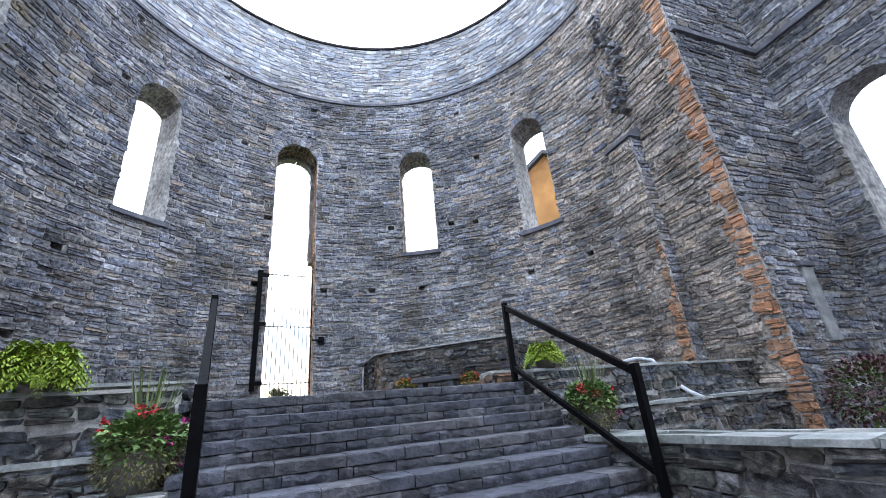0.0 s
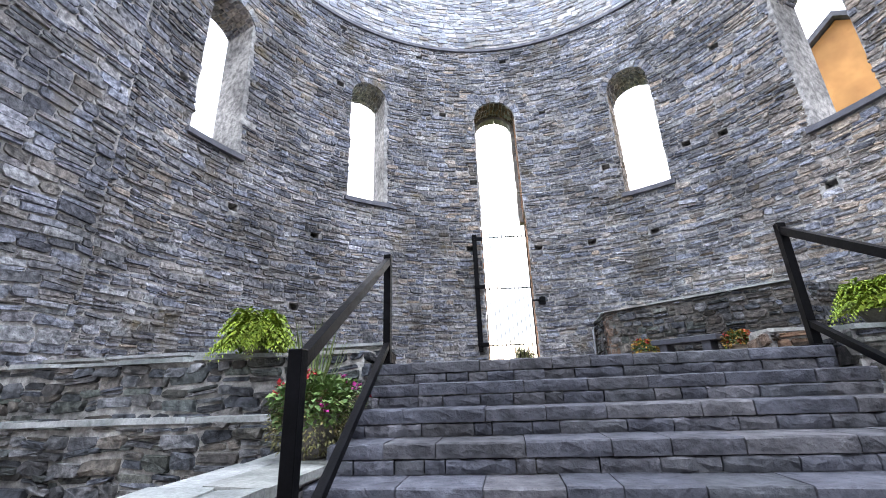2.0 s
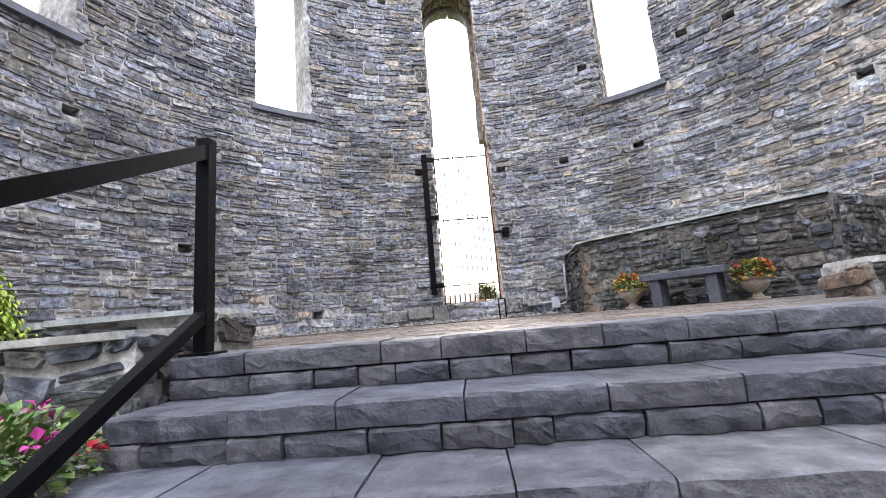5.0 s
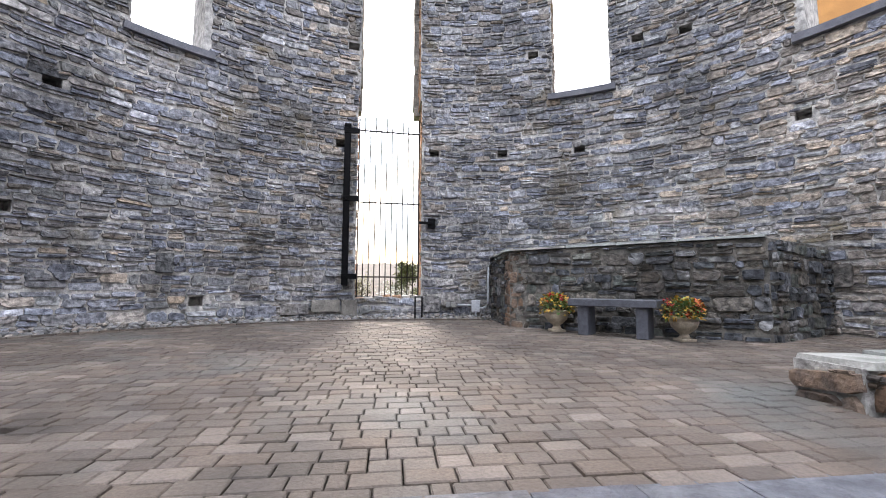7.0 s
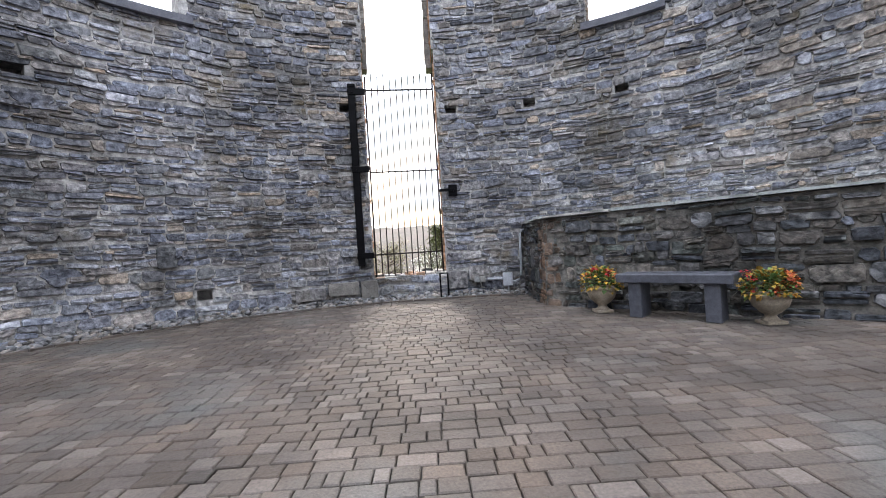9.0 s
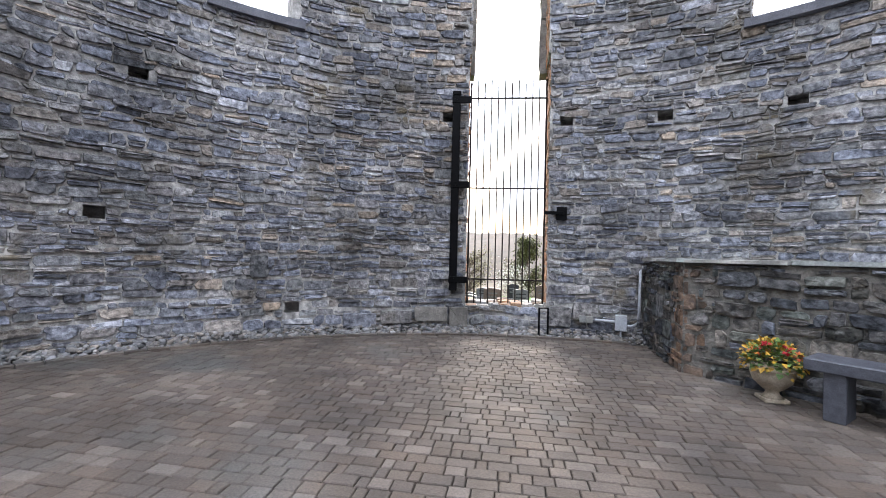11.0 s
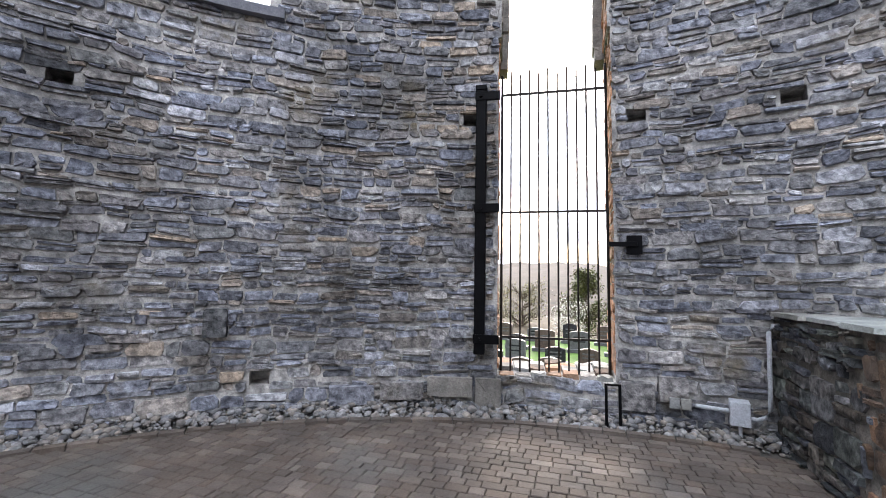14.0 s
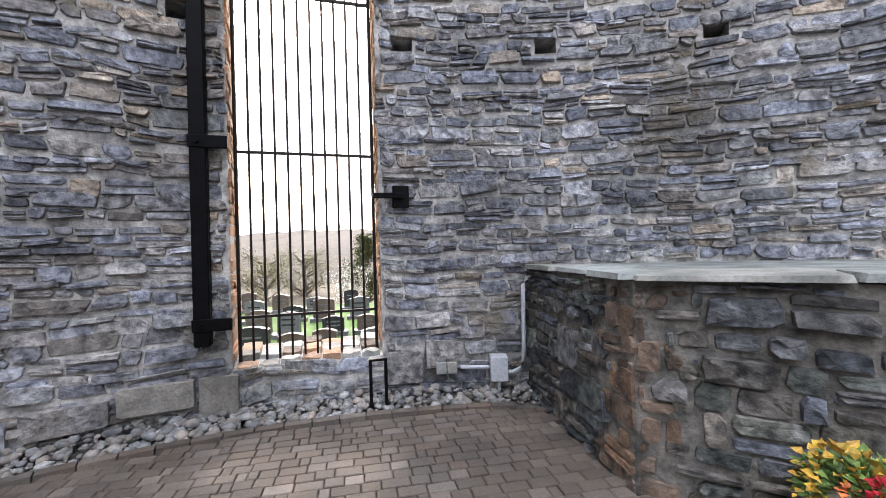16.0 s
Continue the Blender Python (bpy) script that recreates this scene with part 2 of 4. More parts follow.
# ---- mesh helpers ----
def mesh_of(name, verts, faces, mat, smooth=False):
    me = bpy.data.meshes.new(name)
    me.from_pydata(verts, [], faces)
    me.materials.append(mat)
    if smooth:
        me.polygons.foreach_set("use_smooth", [True] * len(me.polygons))
    me.update()
    return me


def piece(name, verts, faces, mat, parent=None, label="", smooth=False, kind=""):
    ob = new(name, mesh_of(name, verts, faces, mat, smooth))
    if parent:
        ob.parent = parent
    return tagged(ob, label, kind=kind)


def part(name, bm, mat, parent=None, label="", smooth=False, kind=""):
    me = bpy.data.meshes.new(name)
    bmesh.ops.recalc_face_normals(bm, faces=bm.faces)
    bm.to_mesh(me)
    bm.free()
    me.materials.append(mat)
    if smooth:
        me.polygons.foreach_set("use_smooth", [True] * len(me.polygons))
    ob = new(name, me)
    if parent:
        ob.parent = parent
    return tagged(ob, label, kind=kind)


def thing(name, label, category, m=None, group="", kind=""):
    ob = new(name)
    ob.empty_display_size = 0.1
    if m is not None:
        ob.matrix_world = m
    return tagged(ob, label, category, group, kind)


def box(bm, x0, x1, y0, y1, z0, z1, bevel=0.0, m=None):
    r = bmesh.ops.create_cube(bm, size=1)
    vs = r["verts"]
    for v in vs:
        v.co = Vector(((x0 + x1) / 2 + v.co.x * (x1 - x0), (y0 + y1) / 2 + v.co.y * (y1 - y0), (z0 + z1) / 2 + v.co.z * (z1 - z0)))
    if bevel:
        es = list({e for v in vs for e in v.link_edges})
        r = bmesh.ops.bevel(bm, geom=es, offset=bevel, segments=1, affect="EDGES")
        vs = list({v for f in r["faces"] for v in f.verts} | {v for v in vs if v.is_valid})
    if m is not None:
        bmesh.ops.transform(bm, matrix=m, verts=vs)
    return bm


def boxed(*a, **k):
    return box(bmesh.new(), *a, **k)


def tube(bm, pts, radius, sides=8, taper=None):
    """A round rod along points."""
    rings = []
    pts = [Vector(p) for p in pts]
    for i, p in enumerate(pts):
        d = (pts[min(i + 1, len(pts) - 1)] - pts[max(i - 1, 0)]).normalized()
        a = d.cross(Vector((0, 0, 1)) if abs(d.z) < 0.9 else Vector((1, 0, 0))).normalized()
        b = d.cross(a)
        r = radius if taper is None else radius + (taper - radius) * i / (len(pts) - 1)
        rings.append([bm.verts.new(p + r * (math.cos(2 * math.pi * k / sides) * a + math.sin(2 * math.pi * k / sides) * b)) for k in range(sides)])
    for q, s in zip(rings, rings[1:]):
        for k in range(sides):
            bm.faces.new((q[k], q[(k + 1) % sides], s[(k + 1) % sides], s[k]))
    bm.faces.new(rings[0])
    bm.faces.new(rings[-1])
    return bm


def lathe(bm, profile, sides=24, wobble=0.0):
    rings = []
    for r, z in profile:
        rings.append([bm.verts.new(((r * (1 + wobble * math.cos(k * 8 * math.pi / sides * 2))) * math.cos(2 * math.pi * k / sides), (r * (1 + wobble * math.cos(k * 8 * math.pi / sides * 2))) * math.sin(2 * math.pi * k / sides), z)) for k in range(sides)])
    for q, s in zip(rings, rings[1:]):
        for k in range(sides):
            bm.faces.new((q[k], q[(k + 1) % sides], s[(k + 1) % sides], s[k]))
    bm.faces.new(rings[0])
    bm.faces.new(rings[-1])
    return bm


# ---- masonry ----
rng = random.Random(7)


def stone_shape(s0, s1, z0, z1, depth, r, cut=0.46):
    """Outline of one rough stone in the wall's own plane: eight corners at the back and in front, as (s, z, out)."""
    w, h = s1 - s0, z1 - z0
    c = min(w, h) * cut
    j = lambda k: r.uniform(-k, k)
    ring = [(s0, z0 + c * r.random()), (s0 + c * r.random(), z0), (s1 - c * r.random(), z0), (s1, z0 + c * r.random()), (s1, z1 - c * r.random()), (s1 - c * r.random(), z1), (s0 + c * r.random(), z1), (s0, z1 - c * r.random())]
    ms, mz = (s0 + s1) / 2, (z0 + z1) / 2
    k = min(0.009, h * 0.16)
    big = w * h > 0.05
    front = []
    tilt, lean = j(0.35), j(0.3)
    for s, z in ring:
        f = 1 - k / max(abs(s - ms), abs(z - mz), 0.02)
        front.append((ms + (s - ms) * f, mz + (z - mz) * (1 - 2 * k / h * 0.6), depth * (1 + tilt * (s - ms) / w + lean * (z - mz) / h) + j(depth * (0.08 if big else 0.3))))
    return [(s, z, -0.01) for s, z in ring] + front + [(ms + j(w * 0.15), mz + j(h * 0.15), depth * (1.0 if big else r.uniform(1.0, 1.16)))]


STONE_FACES = [tuple((k, (k + 1) % 8, 8 + (k + 1) % 8, 8 + k)) for k in range(8)] + [(8 + k, 8 + (k + 1) % 8, 16) for k in range(8)]


def courses(s0, s1, z0, z1, hmin, hmax, lmin, lmax, blocked, r, joint=0.012, depth=(0.006, 0.036)):
    """Rough courses over a stretch of wall; blocked(s, z) is true in openings. Gives (s0, s1, z0, z1, depth)."""
    z = z0
    while z < z1 - 0.03:
        h = min(r.uniform(hmin, hmax), z1 - z)
        s = s0 + r.uniform(-lmax, 0)
        phase = r.uniform(0, 6)
        while s < s1:
            length = r.uniform(lmin, lmax) * (0.7 + h / hmax * 0.6)
            a, b = max(s, s0), min(s + length, s1)
            s += length
            if b - a < 0.05:
                continue
            dz = 0.022 * math.sin((a + b) * 0.8 + phase) + r.uniform(-0.014, 0.014)
            parts = [(z, z + h)]
            if h > hmin * 1.5 and r.random() < 0.34:
                q = z + h * r.uniform(0.35, 0.65)
                parts = [(z, q), (q, z + h)]
            for lo, hi in parts:
                lo, hi = max(z0, lo + dz), min(z1, hi + dz + r.uniform(-0.006, 0.006))
                if hi - lo < 0.03:
                    continue
                aa, bb, mz = a, b, (lo + hi) / 2
                if blocked(aa, mz) and blocked(bb, mz) and blocked((aa + bb) / 2, mz):
                    continue
                if blocked(aa, mz) or blocked(bb, mz) or blocked((aa + bb) / 2, mz):
                    free = [q for q in (aa + (bb - aa) * i / 24 for i in range(25)) if not blocked(q, mz)]
                    aa, bb = min(free), max(free)
                    if bb - aa < 0.04 or blocked((aa + bb) / 2, mz):
                        continue
                j = joint / 2
                yield aa + j, bb - j, lo + j, hi - j, r.uniform(*depth)
        z += h


def warp(s, z, w):
    """Bends straight courses into rough ones."""
    a = noise.noise_vector(Vector((s * 1.6, z * 2.2, 3.1))) * 0.05 + noise.noise_vector(Vector((s * 6.5, z * 9.0, 8.7))) * 0.034
    return s + a.x * w, z + a.y * w * 0.8


def lay(name, stones, place, mat, parent, r, near=None, single="stone", cap=300, rough=1.0):
    """Lay stones on a surface: place(s, z, out) gives the spot. Those for which near(s, z) holds become single parts."""
    verts, faces, count = [], [], 0
    for s0, s1, z0, z1, d in stones:
        w = rough if min(s1 - s0, 1) > 0.05 else 0
        pts = [place(*warp(a, b, w), c) for a, b, c in stone_shape(s0, s1, z0, z1, d, r)]
        if near and count < cap and near((s0 + s1) / 2, (z0 + z1) / 2):
            count += 1
            piece(single, pts, STONE_FACES, mat, parent)
        else:
            k = len(verts)
            verts += pts
            faces += [tuple(k + i for i in f) for f in STONE_FACES]
    if verts:
        piece(name, verts, faces, mat, parent, kind="stuff")


# ---- the apse wall ----
CX, CY, R, THICK = 0.524, -0.78, 6.3, 0.95
G = radians(98.8)                     # the gate's bearing from the centre
STEP = radians(34.3)                  # from window to window
COURSE_Z, RIM_Z = 10.0, 12.8
A_END, A_START = radians(186), radians(7)


def on_apse(s, z, out=0.0, radius=R):
    """s: metres along the inner face from the gate's middle, to the right."""
    a = G - s / R
    return (CX + (radius - out) * math.cos(a), CY + (radius - out) * math.sin(a), z)


S_LEFT, S_RIGHT = (G - A_END) * R, (G - A_START) * R
SILL, CROWN = 4.4, 8.05
OPENINGS = [(k * STEP * R - 0.53, k * STEP * R + 0.53, SILL + dz, CROWN + dz * 1.6) for k, dz in ((-2, 0.1), (-1, 0.06), (1, -0.04), (2, -0.14))]
GATE_L, GATE_R, GATE_Z, LINTEL = -0.63, 0.63, 0.38, 4.36
ARCH_L, ARCH_R = -0.6, 0.6


def arch_top(s, a, b, crown):
    half = (b - a) / 2
    x = min(1.0, abs(s - (a + b) / 2) / half)
    return crown - half + half * math.sqrt(max(0.0, 1 - x * x))


def span(s):
    """The opening at s, as (bottom, top), or None."""
    for a, b, z0, crown in OPENINGS:
        if a - 1e-6 <= s <= b + 1e-6:
            return z0, arch_top(s, a, b, crown)
    if ARCH_L - 1e-6 <= s <= ARCH_R + 1e-6:
        return GATE_Z, arch_top(s, ARCH_L, ARCH_R, CROWN)
    if GATE_L - 1e-6 <= s <= GATE_R + 1e-6:
        return GATE_Z, LINTEL
    return None


# putlog holes: bearing in degrees from the centre, height
HOLES = [((98.8 - a) * math.pi / 180 * R, z) for a, z in (
    (141, 9.75), (119.2, 9.65), (94.9, 9.58), (72.4, 9.33), (50.2, 9.17), (31.7, 8.97), (85.8, 7.45), (71.2, 7.4), (45.6, 7.23), (18.9, 7.08), (141, 7.78), (112.9, 7.6),
    (161.1, 7.78), (174.8, 5.44), (148.5, 5.45), (161, 5.35), (105.5, 5.35), (90.2, 5.14), (72.6, 5.25), (55.3, 5.15), (48.4, 5.04), (20, 3.07), (35.4, 3.08), (65, 3.23),
    (78.4, 3.25), (90.8, 3.28), (107.4, 3.34), (145, 3.27), (162.3, 3.35), (148.3, 1.56), (128.1, 0.36))]


def apse_blocked(s, z):
    g = span(s)
    if g and g[0] < z < g[1]:
        return True
    if any(abs(s - a) < 0.105 and abs(z - b) < 0.08 for a, b in HOLES):
        return True
    for a, b, z0, crown in OPENINGS + [(ARCH_L, ARCH_R, 0, CROWN)]:
        half = (b - a) / 2
        if z > crown - half and math.hypot(s - (a + b) / 2, z - crown + half) < half + 0.2:
            return True
        if z0 and a - 0.1 < s < b + 0.1 and z0 - 0.11 < z < z0 + 0.01:
            return True
    return False


def build_apse():
    edges = {S_LEFT, S_RIGHT, GATE_L, GATE_R, ARCH_L, ARCH_R}
    n = 110
    edges |= {S_LEFT + (S_RIGHT - S_LEFT) * i / n for i in range(n + 1)}
    for a, b, *_ in OPENINGS + [(ARCH_L, ARCH_R)]:
        edges = {e for e in edges if not (a < e < b) and abs(e - a) > 0.03 and abs(e - b) > 0.03}
        edges |= {(a + b) / 2 - (b - a) / 2 * math.cos(math.pi * i / 14) for i in range(15)}
    for a, _ in HOLES:
        edges = {e for e in edges if not (a - 0.13 < e < a + 0.13)} | {a - 0.1, a + 0.1}
    edges = sorted(edges | {GATE_L, GATE_R})
    verts, faces = [], []

    def quad(*ps):
        k = len(verts)
        verts.extend(ps)
        faces.append(tuple(range(k, k + len(ps))))

    def inner(s, z):
        return on_apse(s, z)

    def outer(s, z):
        return on_apse(s, z, -THICK)

    def deep(s, z):
        return on_apse(s, z, -0.3)

    def spans(s0, s1):
        mid = (s0 + s1) / 2
        m = span(mid)
        if not m:
            return None
        if ARCH_R < abs(mid) < GATE_R:
            return (GATE_Z, LINTEL), (GATE_Z, LINTEL)
        return span(s0 + 1e-7) or m, span(s1 - 1e-7) or m

    last = None
    for s0, s1 in zip(edges, edges[1:]):
        g = spans(s0, s1)
        gaps = [g] if g else []
        for a, z in HOLES:
            if abs((s0 + s1) / 2 - a) < 0.02 and abs(s1 - s0 - 0.2) < 0.01:
                gaps.append(((z - 0.075, z + 0.075),) * 2)
                b, t = z - 0.075, z + 0.075
                quad(deep(s0, b), deep(s1, b), deep(s1, t), deep(s0, t))
                quad(inner(s0, b), inner(s1, b), deep(s1, b), deep(s0, b))
                quad(inner(s0, t), inner(s1, t), deep(s1, t), deep(s0, t))
                quad(inner(s0, b), inner(s0, t), deep(s0, t), deep(s0, b))
                quad(inner(s1, b), inner(s1, t), deep(s1, t), deep(s1, b))
        gaps.sort()
        low = (-1.7, -1.7)
        for q in gaps + [((COURSE_Z, COURSE_Z),) * 2]:
            quad(inner(s0, low[0]), inner(s1, low[1]), inner(s1, q[1][0]), inner(s0, q[0][0]))
            low = (q[0][1], q[1][1])
        low = (-1.7, -1.7)
        for q in ([g] if g else []) + [((COURSE_Z, COURSE_Z),) * 2]:
            quad(outer(s0, low[0]), outer(s1, low[1]), outer(s1, q[1][0]), outer(s0, q[0][0]))
            low = (q[0][1], q[1][1])
        if g:
            for i in (0, 1):
                quad(inner(s0, g[0][i]), inner(s1, g[1][i]), outer(s1, g[1][i]), outer(s0, g[0][i]))
        a, b = (last[1] if last else None), (g[0] if g else None)
        if a != b:
            if a and b:
                quad(inner(s0, a[1]), outer(s0, a[1]), outer(s0, b[1]), inner(s0, b[1]))
            else:
                q = a or b
                quad(inner(s0, q[0]), outer(s0, q[0]), outer(s0, q[1]), inner(s0, q[1]))
        last = g
        quad(inner(s0, COURSE_Z), inner(s1, COURSE_Z), outer(s1, COURSE_Z), outer(s0, COURSE_Z))
    return tagged(piece("wall_apse", verts, faces, M_MORTAR), "tall curved grey rubble-stone wall of a roofless ruined church", "wall", kind="structure")


wall_apse = build_apse()


# a wall of plain plan: from p to q, with its face to the left of the way, as base for stones
def flat_wall(name, label, p, q, z0, z1, thick, hmin=0.06, hmax=0.14, lmin=0.14, lmax=0.42, mat=None, blocked=None, near=None, ends=True, depth=(0.012, 0.04), seed=1, openings=(), kind="structure", category="wall", end_mat=None):
    p, q = Vector((*p, 0)), Vector((*q, 0))
    d = (q - p).normalized()
    nrm = Vector((-d.y, d.x, 0))
    length = (q - p).length
    r = random.Random(seed)
    bm = bmesh.new()
    cuts = sorted({0.0, length, *[c for o in openings for c in o[:2]]})
    for a, b in zip(cuts, cuts[1:]):
        zs = [(z0, z1)]
        for o in openings:
            if o[0] < (a + b) / 2 < o[1]:
                zs = [(z0, o[2]), (o[3], z1)]
        for lo, hi in zs:
            k = len(bm.verts)
            vs = [bm.verts.new(p + d * s + nrm * t + Vector((0, 0, z))) for z in (lo, hi) for s, t in ((a, 0), (b, 0), (b, -thick), (a, -thick))]
            for f in ((0, 1, 2, 3), (4, 5, 6, 7), (0, 1, 5, 4), (1, 2, 6, 5), (2, 3, 7, 6), (3, 0, 4, 7)):
                bm.faces.new([vs[i] for i in f])
    ob = part(name, bm, M_MORTAR, None, label, kind=kind)
    tagged(ob, category=category)
    mat = mat or M_STONE

    def shut(s, z):
        return any(o[0] < s < o[1] and o[2] < z < o[3] for o in openings) or bool(blocked and blocked(s, z))

    lay("stonework", courses(0, length, z0, z1, hmin, hmax, lmin, lmax, shut, r, depth=depth), lambda s, z, o: tuple(p + d * s + nrm * o + Vector((0, 0, z))), mat, ob, r, near)
    if ends:
        for e, dd in ((p, 1), (q, -1)):
            lay("stonework", courses(0, thick, z0, z1, hmin, hmax, lmin, lmax, lambda s, z: False, r, depth=depth), lambda s, z, o: tuple(e - nrm * s - d * o * dd + Vector((0, 0, z))), end_mat or mat, ob, r)
    return ob


def slabs(name, p, q, width, z, thick, mat, parent, r, lmin=0.5, lmax=1.0, over=0.04):
    """A row of coping slabs along the top of a wall whose face runs from p to q."""
    p, q = Vector((*p, 0)), Vector((*q, 0))
    d = (q - p).normalized()
    nrm = Vector((-d.y, d.x, 0))
    length, s = (q - p).length, 0.0
    while s < length - 0.02:
        e = min(length, s + r.uniform(lmin, lmax))
        if length - e < 0.2:
            e = length
        dz, o = r.uniform(-0.006, 0.006), r.uniform(-0.02, 0.02)
        shape = stone_shape(s + 0.006, e - 0.006, -width, over + o, thick, r, 0.12)
        piece(name, [tuple(p + d * a + nrm * b + Vector((0, 0, z + max(c, 0) + dz))) for a, b, c in shape], STONE_FACES + [tuple(range(7, -1, -1))], mat, parent)
        s = e


# string course, upper wall and rim
def ring(name, label, r0, r1, z0, z1, mat, n=90, parent=None):
    """A curved band between two radii."""
    verts, faces = [], []
    for i in range(n + 1):
        a = A_END + (A_START - A_END) * i / n
        for rr, z in ((r0, z0), (r1, z0), (r1, z1), (r0, z1)):
            verts.append((CX + rr * math.cos(a), CY + rr * math.sin(a), z))
    for i in range(n):
        for k in range(4):
            faces.append((i * 4 + k, i * 4 + (k + 1) % 4, i * 4 + 4 + (k + 1) % 4, i * 4 + 4 + k))
    faces += [(0, 1, 2, 3), tuple(n * 4 + k for k in range(4))]
    return tagged(piece(name, verts, faces, mat, parent), label, "wall" if not parent else "", kind="structure")


ring("string_course_1", "dark slate ledge running round the apse wall", R - 0.07, R + THICK - 0.01, COURSE_Z + 0.004, COURSE_Z + 0.1, M_SILL)
wall_upper = ring("wall_upper", "rubble-stone upper wall of the roofless apse, coloured pale for the skylight on it", R + 0.12, R + THICK, COURSE_Z + 0.104, RIM_Z, M_MORTAR)
ring("rim_1", "dark metal flashing capping the wall top", R + 0.06, R + THICK + 0.05, RIM_Z + 0.004, RIM_Z + 0.09, M_RUST)

# ---- stairs and terrace: axes of their own, x along the top edge, y towards the gate ----
ST = pose(0.53, -1.71, 0, 0, 0, 4.0)
RISE, GOING, STEPS, HALF = 0.172, 0.312, 9, 1.78
LOW = -RISE * STEPS


def st(x, y, z=0.0):
    return tuple(ST @ Vector((x, y, z)))


def st2(x, y):
    return st(x, y)[:2]


def prism(name, outline, z0, z1, mat, label, category, kind="structure"):
    """A solid with that outline in plan."""
    bm = bmesh.new()
    lo = [bm.verts.new((x, y, z0)) for x, y in outline]
    hi = [bm.verts.new((x, y, z1)) for x, y in outline]
    bm.faces.new(lo)
    bm.faces.new(hi)
    for i in range(len(lo)):
        j = (i + 1) % len(lo)
        bm.faces.new((lo[i], lo[j], hi[j], hi[i]))
    return tagged(part(name, bm, mat, None, label, kind=kind), category=category)


def arc(radius, a0, a1, n):
    return [(CX + radius * math.cos(a0 + (a1 - a0) * i / n), CY + radius * math.sin(a0 + (a1 - a0) * i / n)) for i in range(n + 1)]


# lower ground, and the ground outside that reaches the horizon
bm = bmesh.new()
rings_ = [(0.5, -2.2), (30, -2.0), (90, -3.0), (300, -6.0), (2500, -8.0)]
prev = None
for rad, z in rings_:
    cur = [bm.verts.new((rad * math.cos(2 * math.pi * k / 48), 8 + rad * math.sin(2 * math.pi * k / 48), z)) for k in range(48)]
    if prev:
        for k in range(48):
            bm.faces.new((prev[k], prev[(k + 1) % 48], cur[(k + 1) % 48], cur[k]))
    else:
        bm.faces.new(cur)
    prev = cur
tagged(part("ground", bm, M_FIELD, None, "dry grassland around the ruin", kind="structure"), category="ground")
prism("floor_nave", [(-16, -18), (16, -18), (16, 0), (-16, 0)], -2.1, LOW, M_PAVER, "paved lower floor before the stairs", "floor")
bed_outline = [st2(-1.95, 0.05), st2(1.95, 0.05), st2(1.95, 1.0), st2(5.6, 1.0)] + arc(R - 0.02, radians(5), radians(181), 60) + [st2(-6.0, 1.0), st2(-1.95, 1.0)]
floor = prism("floor", bed_outline, -1.9, -0.03, M_BED, "brown concrete block paving on the raised apse floor", "floor")

# steps: a core, tread slabs and small riser blocks
stairs = tagged(piece("stairs_1", [], [], M_SLATE), "broad dark slate stairs of nine steps", "stairs", kind="structure")
r_st = random.Random(3)
bm = bmesh.new()
for i in range(STEPS):
    y = -GOING * i
    box(bm, -HALF + 0.02, HALF - 0.02, y + 0.05, 1.0 if i == 0 else y + GOING + 0.02, LOW - 0.3, -RISE * i - 0.03)
part("core", bm, M_MORTAR, stairs).matrix_world = ST


def block(name, x0, x1, y0, y1, z0, z1, parent, mat, r, rough=0.008):
    """A split stone with a hewn front edge (towards -y)."""
    j = lambda k=rough: r.uniform(-k, k)
    b = 0.006
    n = max(3, min(8, int((x1 - x0) / 0.055)))
    xs = [x0 + (x1 - x0) * i / n for i in range(n + 1)]
    verts, faces = [], []
    zm = (z0 + z1) / 2
    for x in xs:
        f = y0 + j()
        verts += [(x, y1, z1), (x, f + b + abs(j()), z1 + j(0.002)), (x, f + j(0.004), z1 - b - abs(j(0.008))), (x, f - abs(j()) * 0.4, zm + j((z1 - z0) * 0.25)), (x, f + abs(j()), z0 + 0.004), (x, y1, z0)]
    for i in range(n):
        for k in range(5):
            faces.append((i * 6 + k, i * 6 + 6 + k, i * 6 + 7 + k, i * 6 + 1 + k))
    faces += [(0, 1, 2, 3, 4, 5), tuple(n * 6 + k for k in (5, 4, 3, 2, 1, 0))]
    return piece(name, [tuple(ST @ Vector(v)) for v in verts], faces, mat, parent)


for i in range(STEPS):
    y, z = -GOING * i, -RISE * i
    x = -HALF
    while x < HALF - 0.01:
        e = min(HALF, x + r_st.uniform(0.24, 0.6))
        if HALF - e < 0.25:
            e = HALF
        dz = r_st.uniform(-0.003, 0.003)
        block("tread_slab", x + 0.003, e - 0.003, y - r_st.uniform(0, 0.006), y + GOING + 0.03, z - 0.09, z + dz, stairs, M_SLATE, r_st, 0.007)
        x = e
    x = -HALF
    while x < HALF - 0.01:
        e = min(HALF, x + r_st.uniform(0.1, 0.42))
        if HALF - e < 0.12:
            e = HALF
        block("riser_stone", x + 0.004, e - 0.004, y + r_st.uniform(-0.006, 0.004), y + 0.16, z - RISE - 0.002, z - 0.093, stairs, M_SLATE, r_st, 0.014)
        x = e


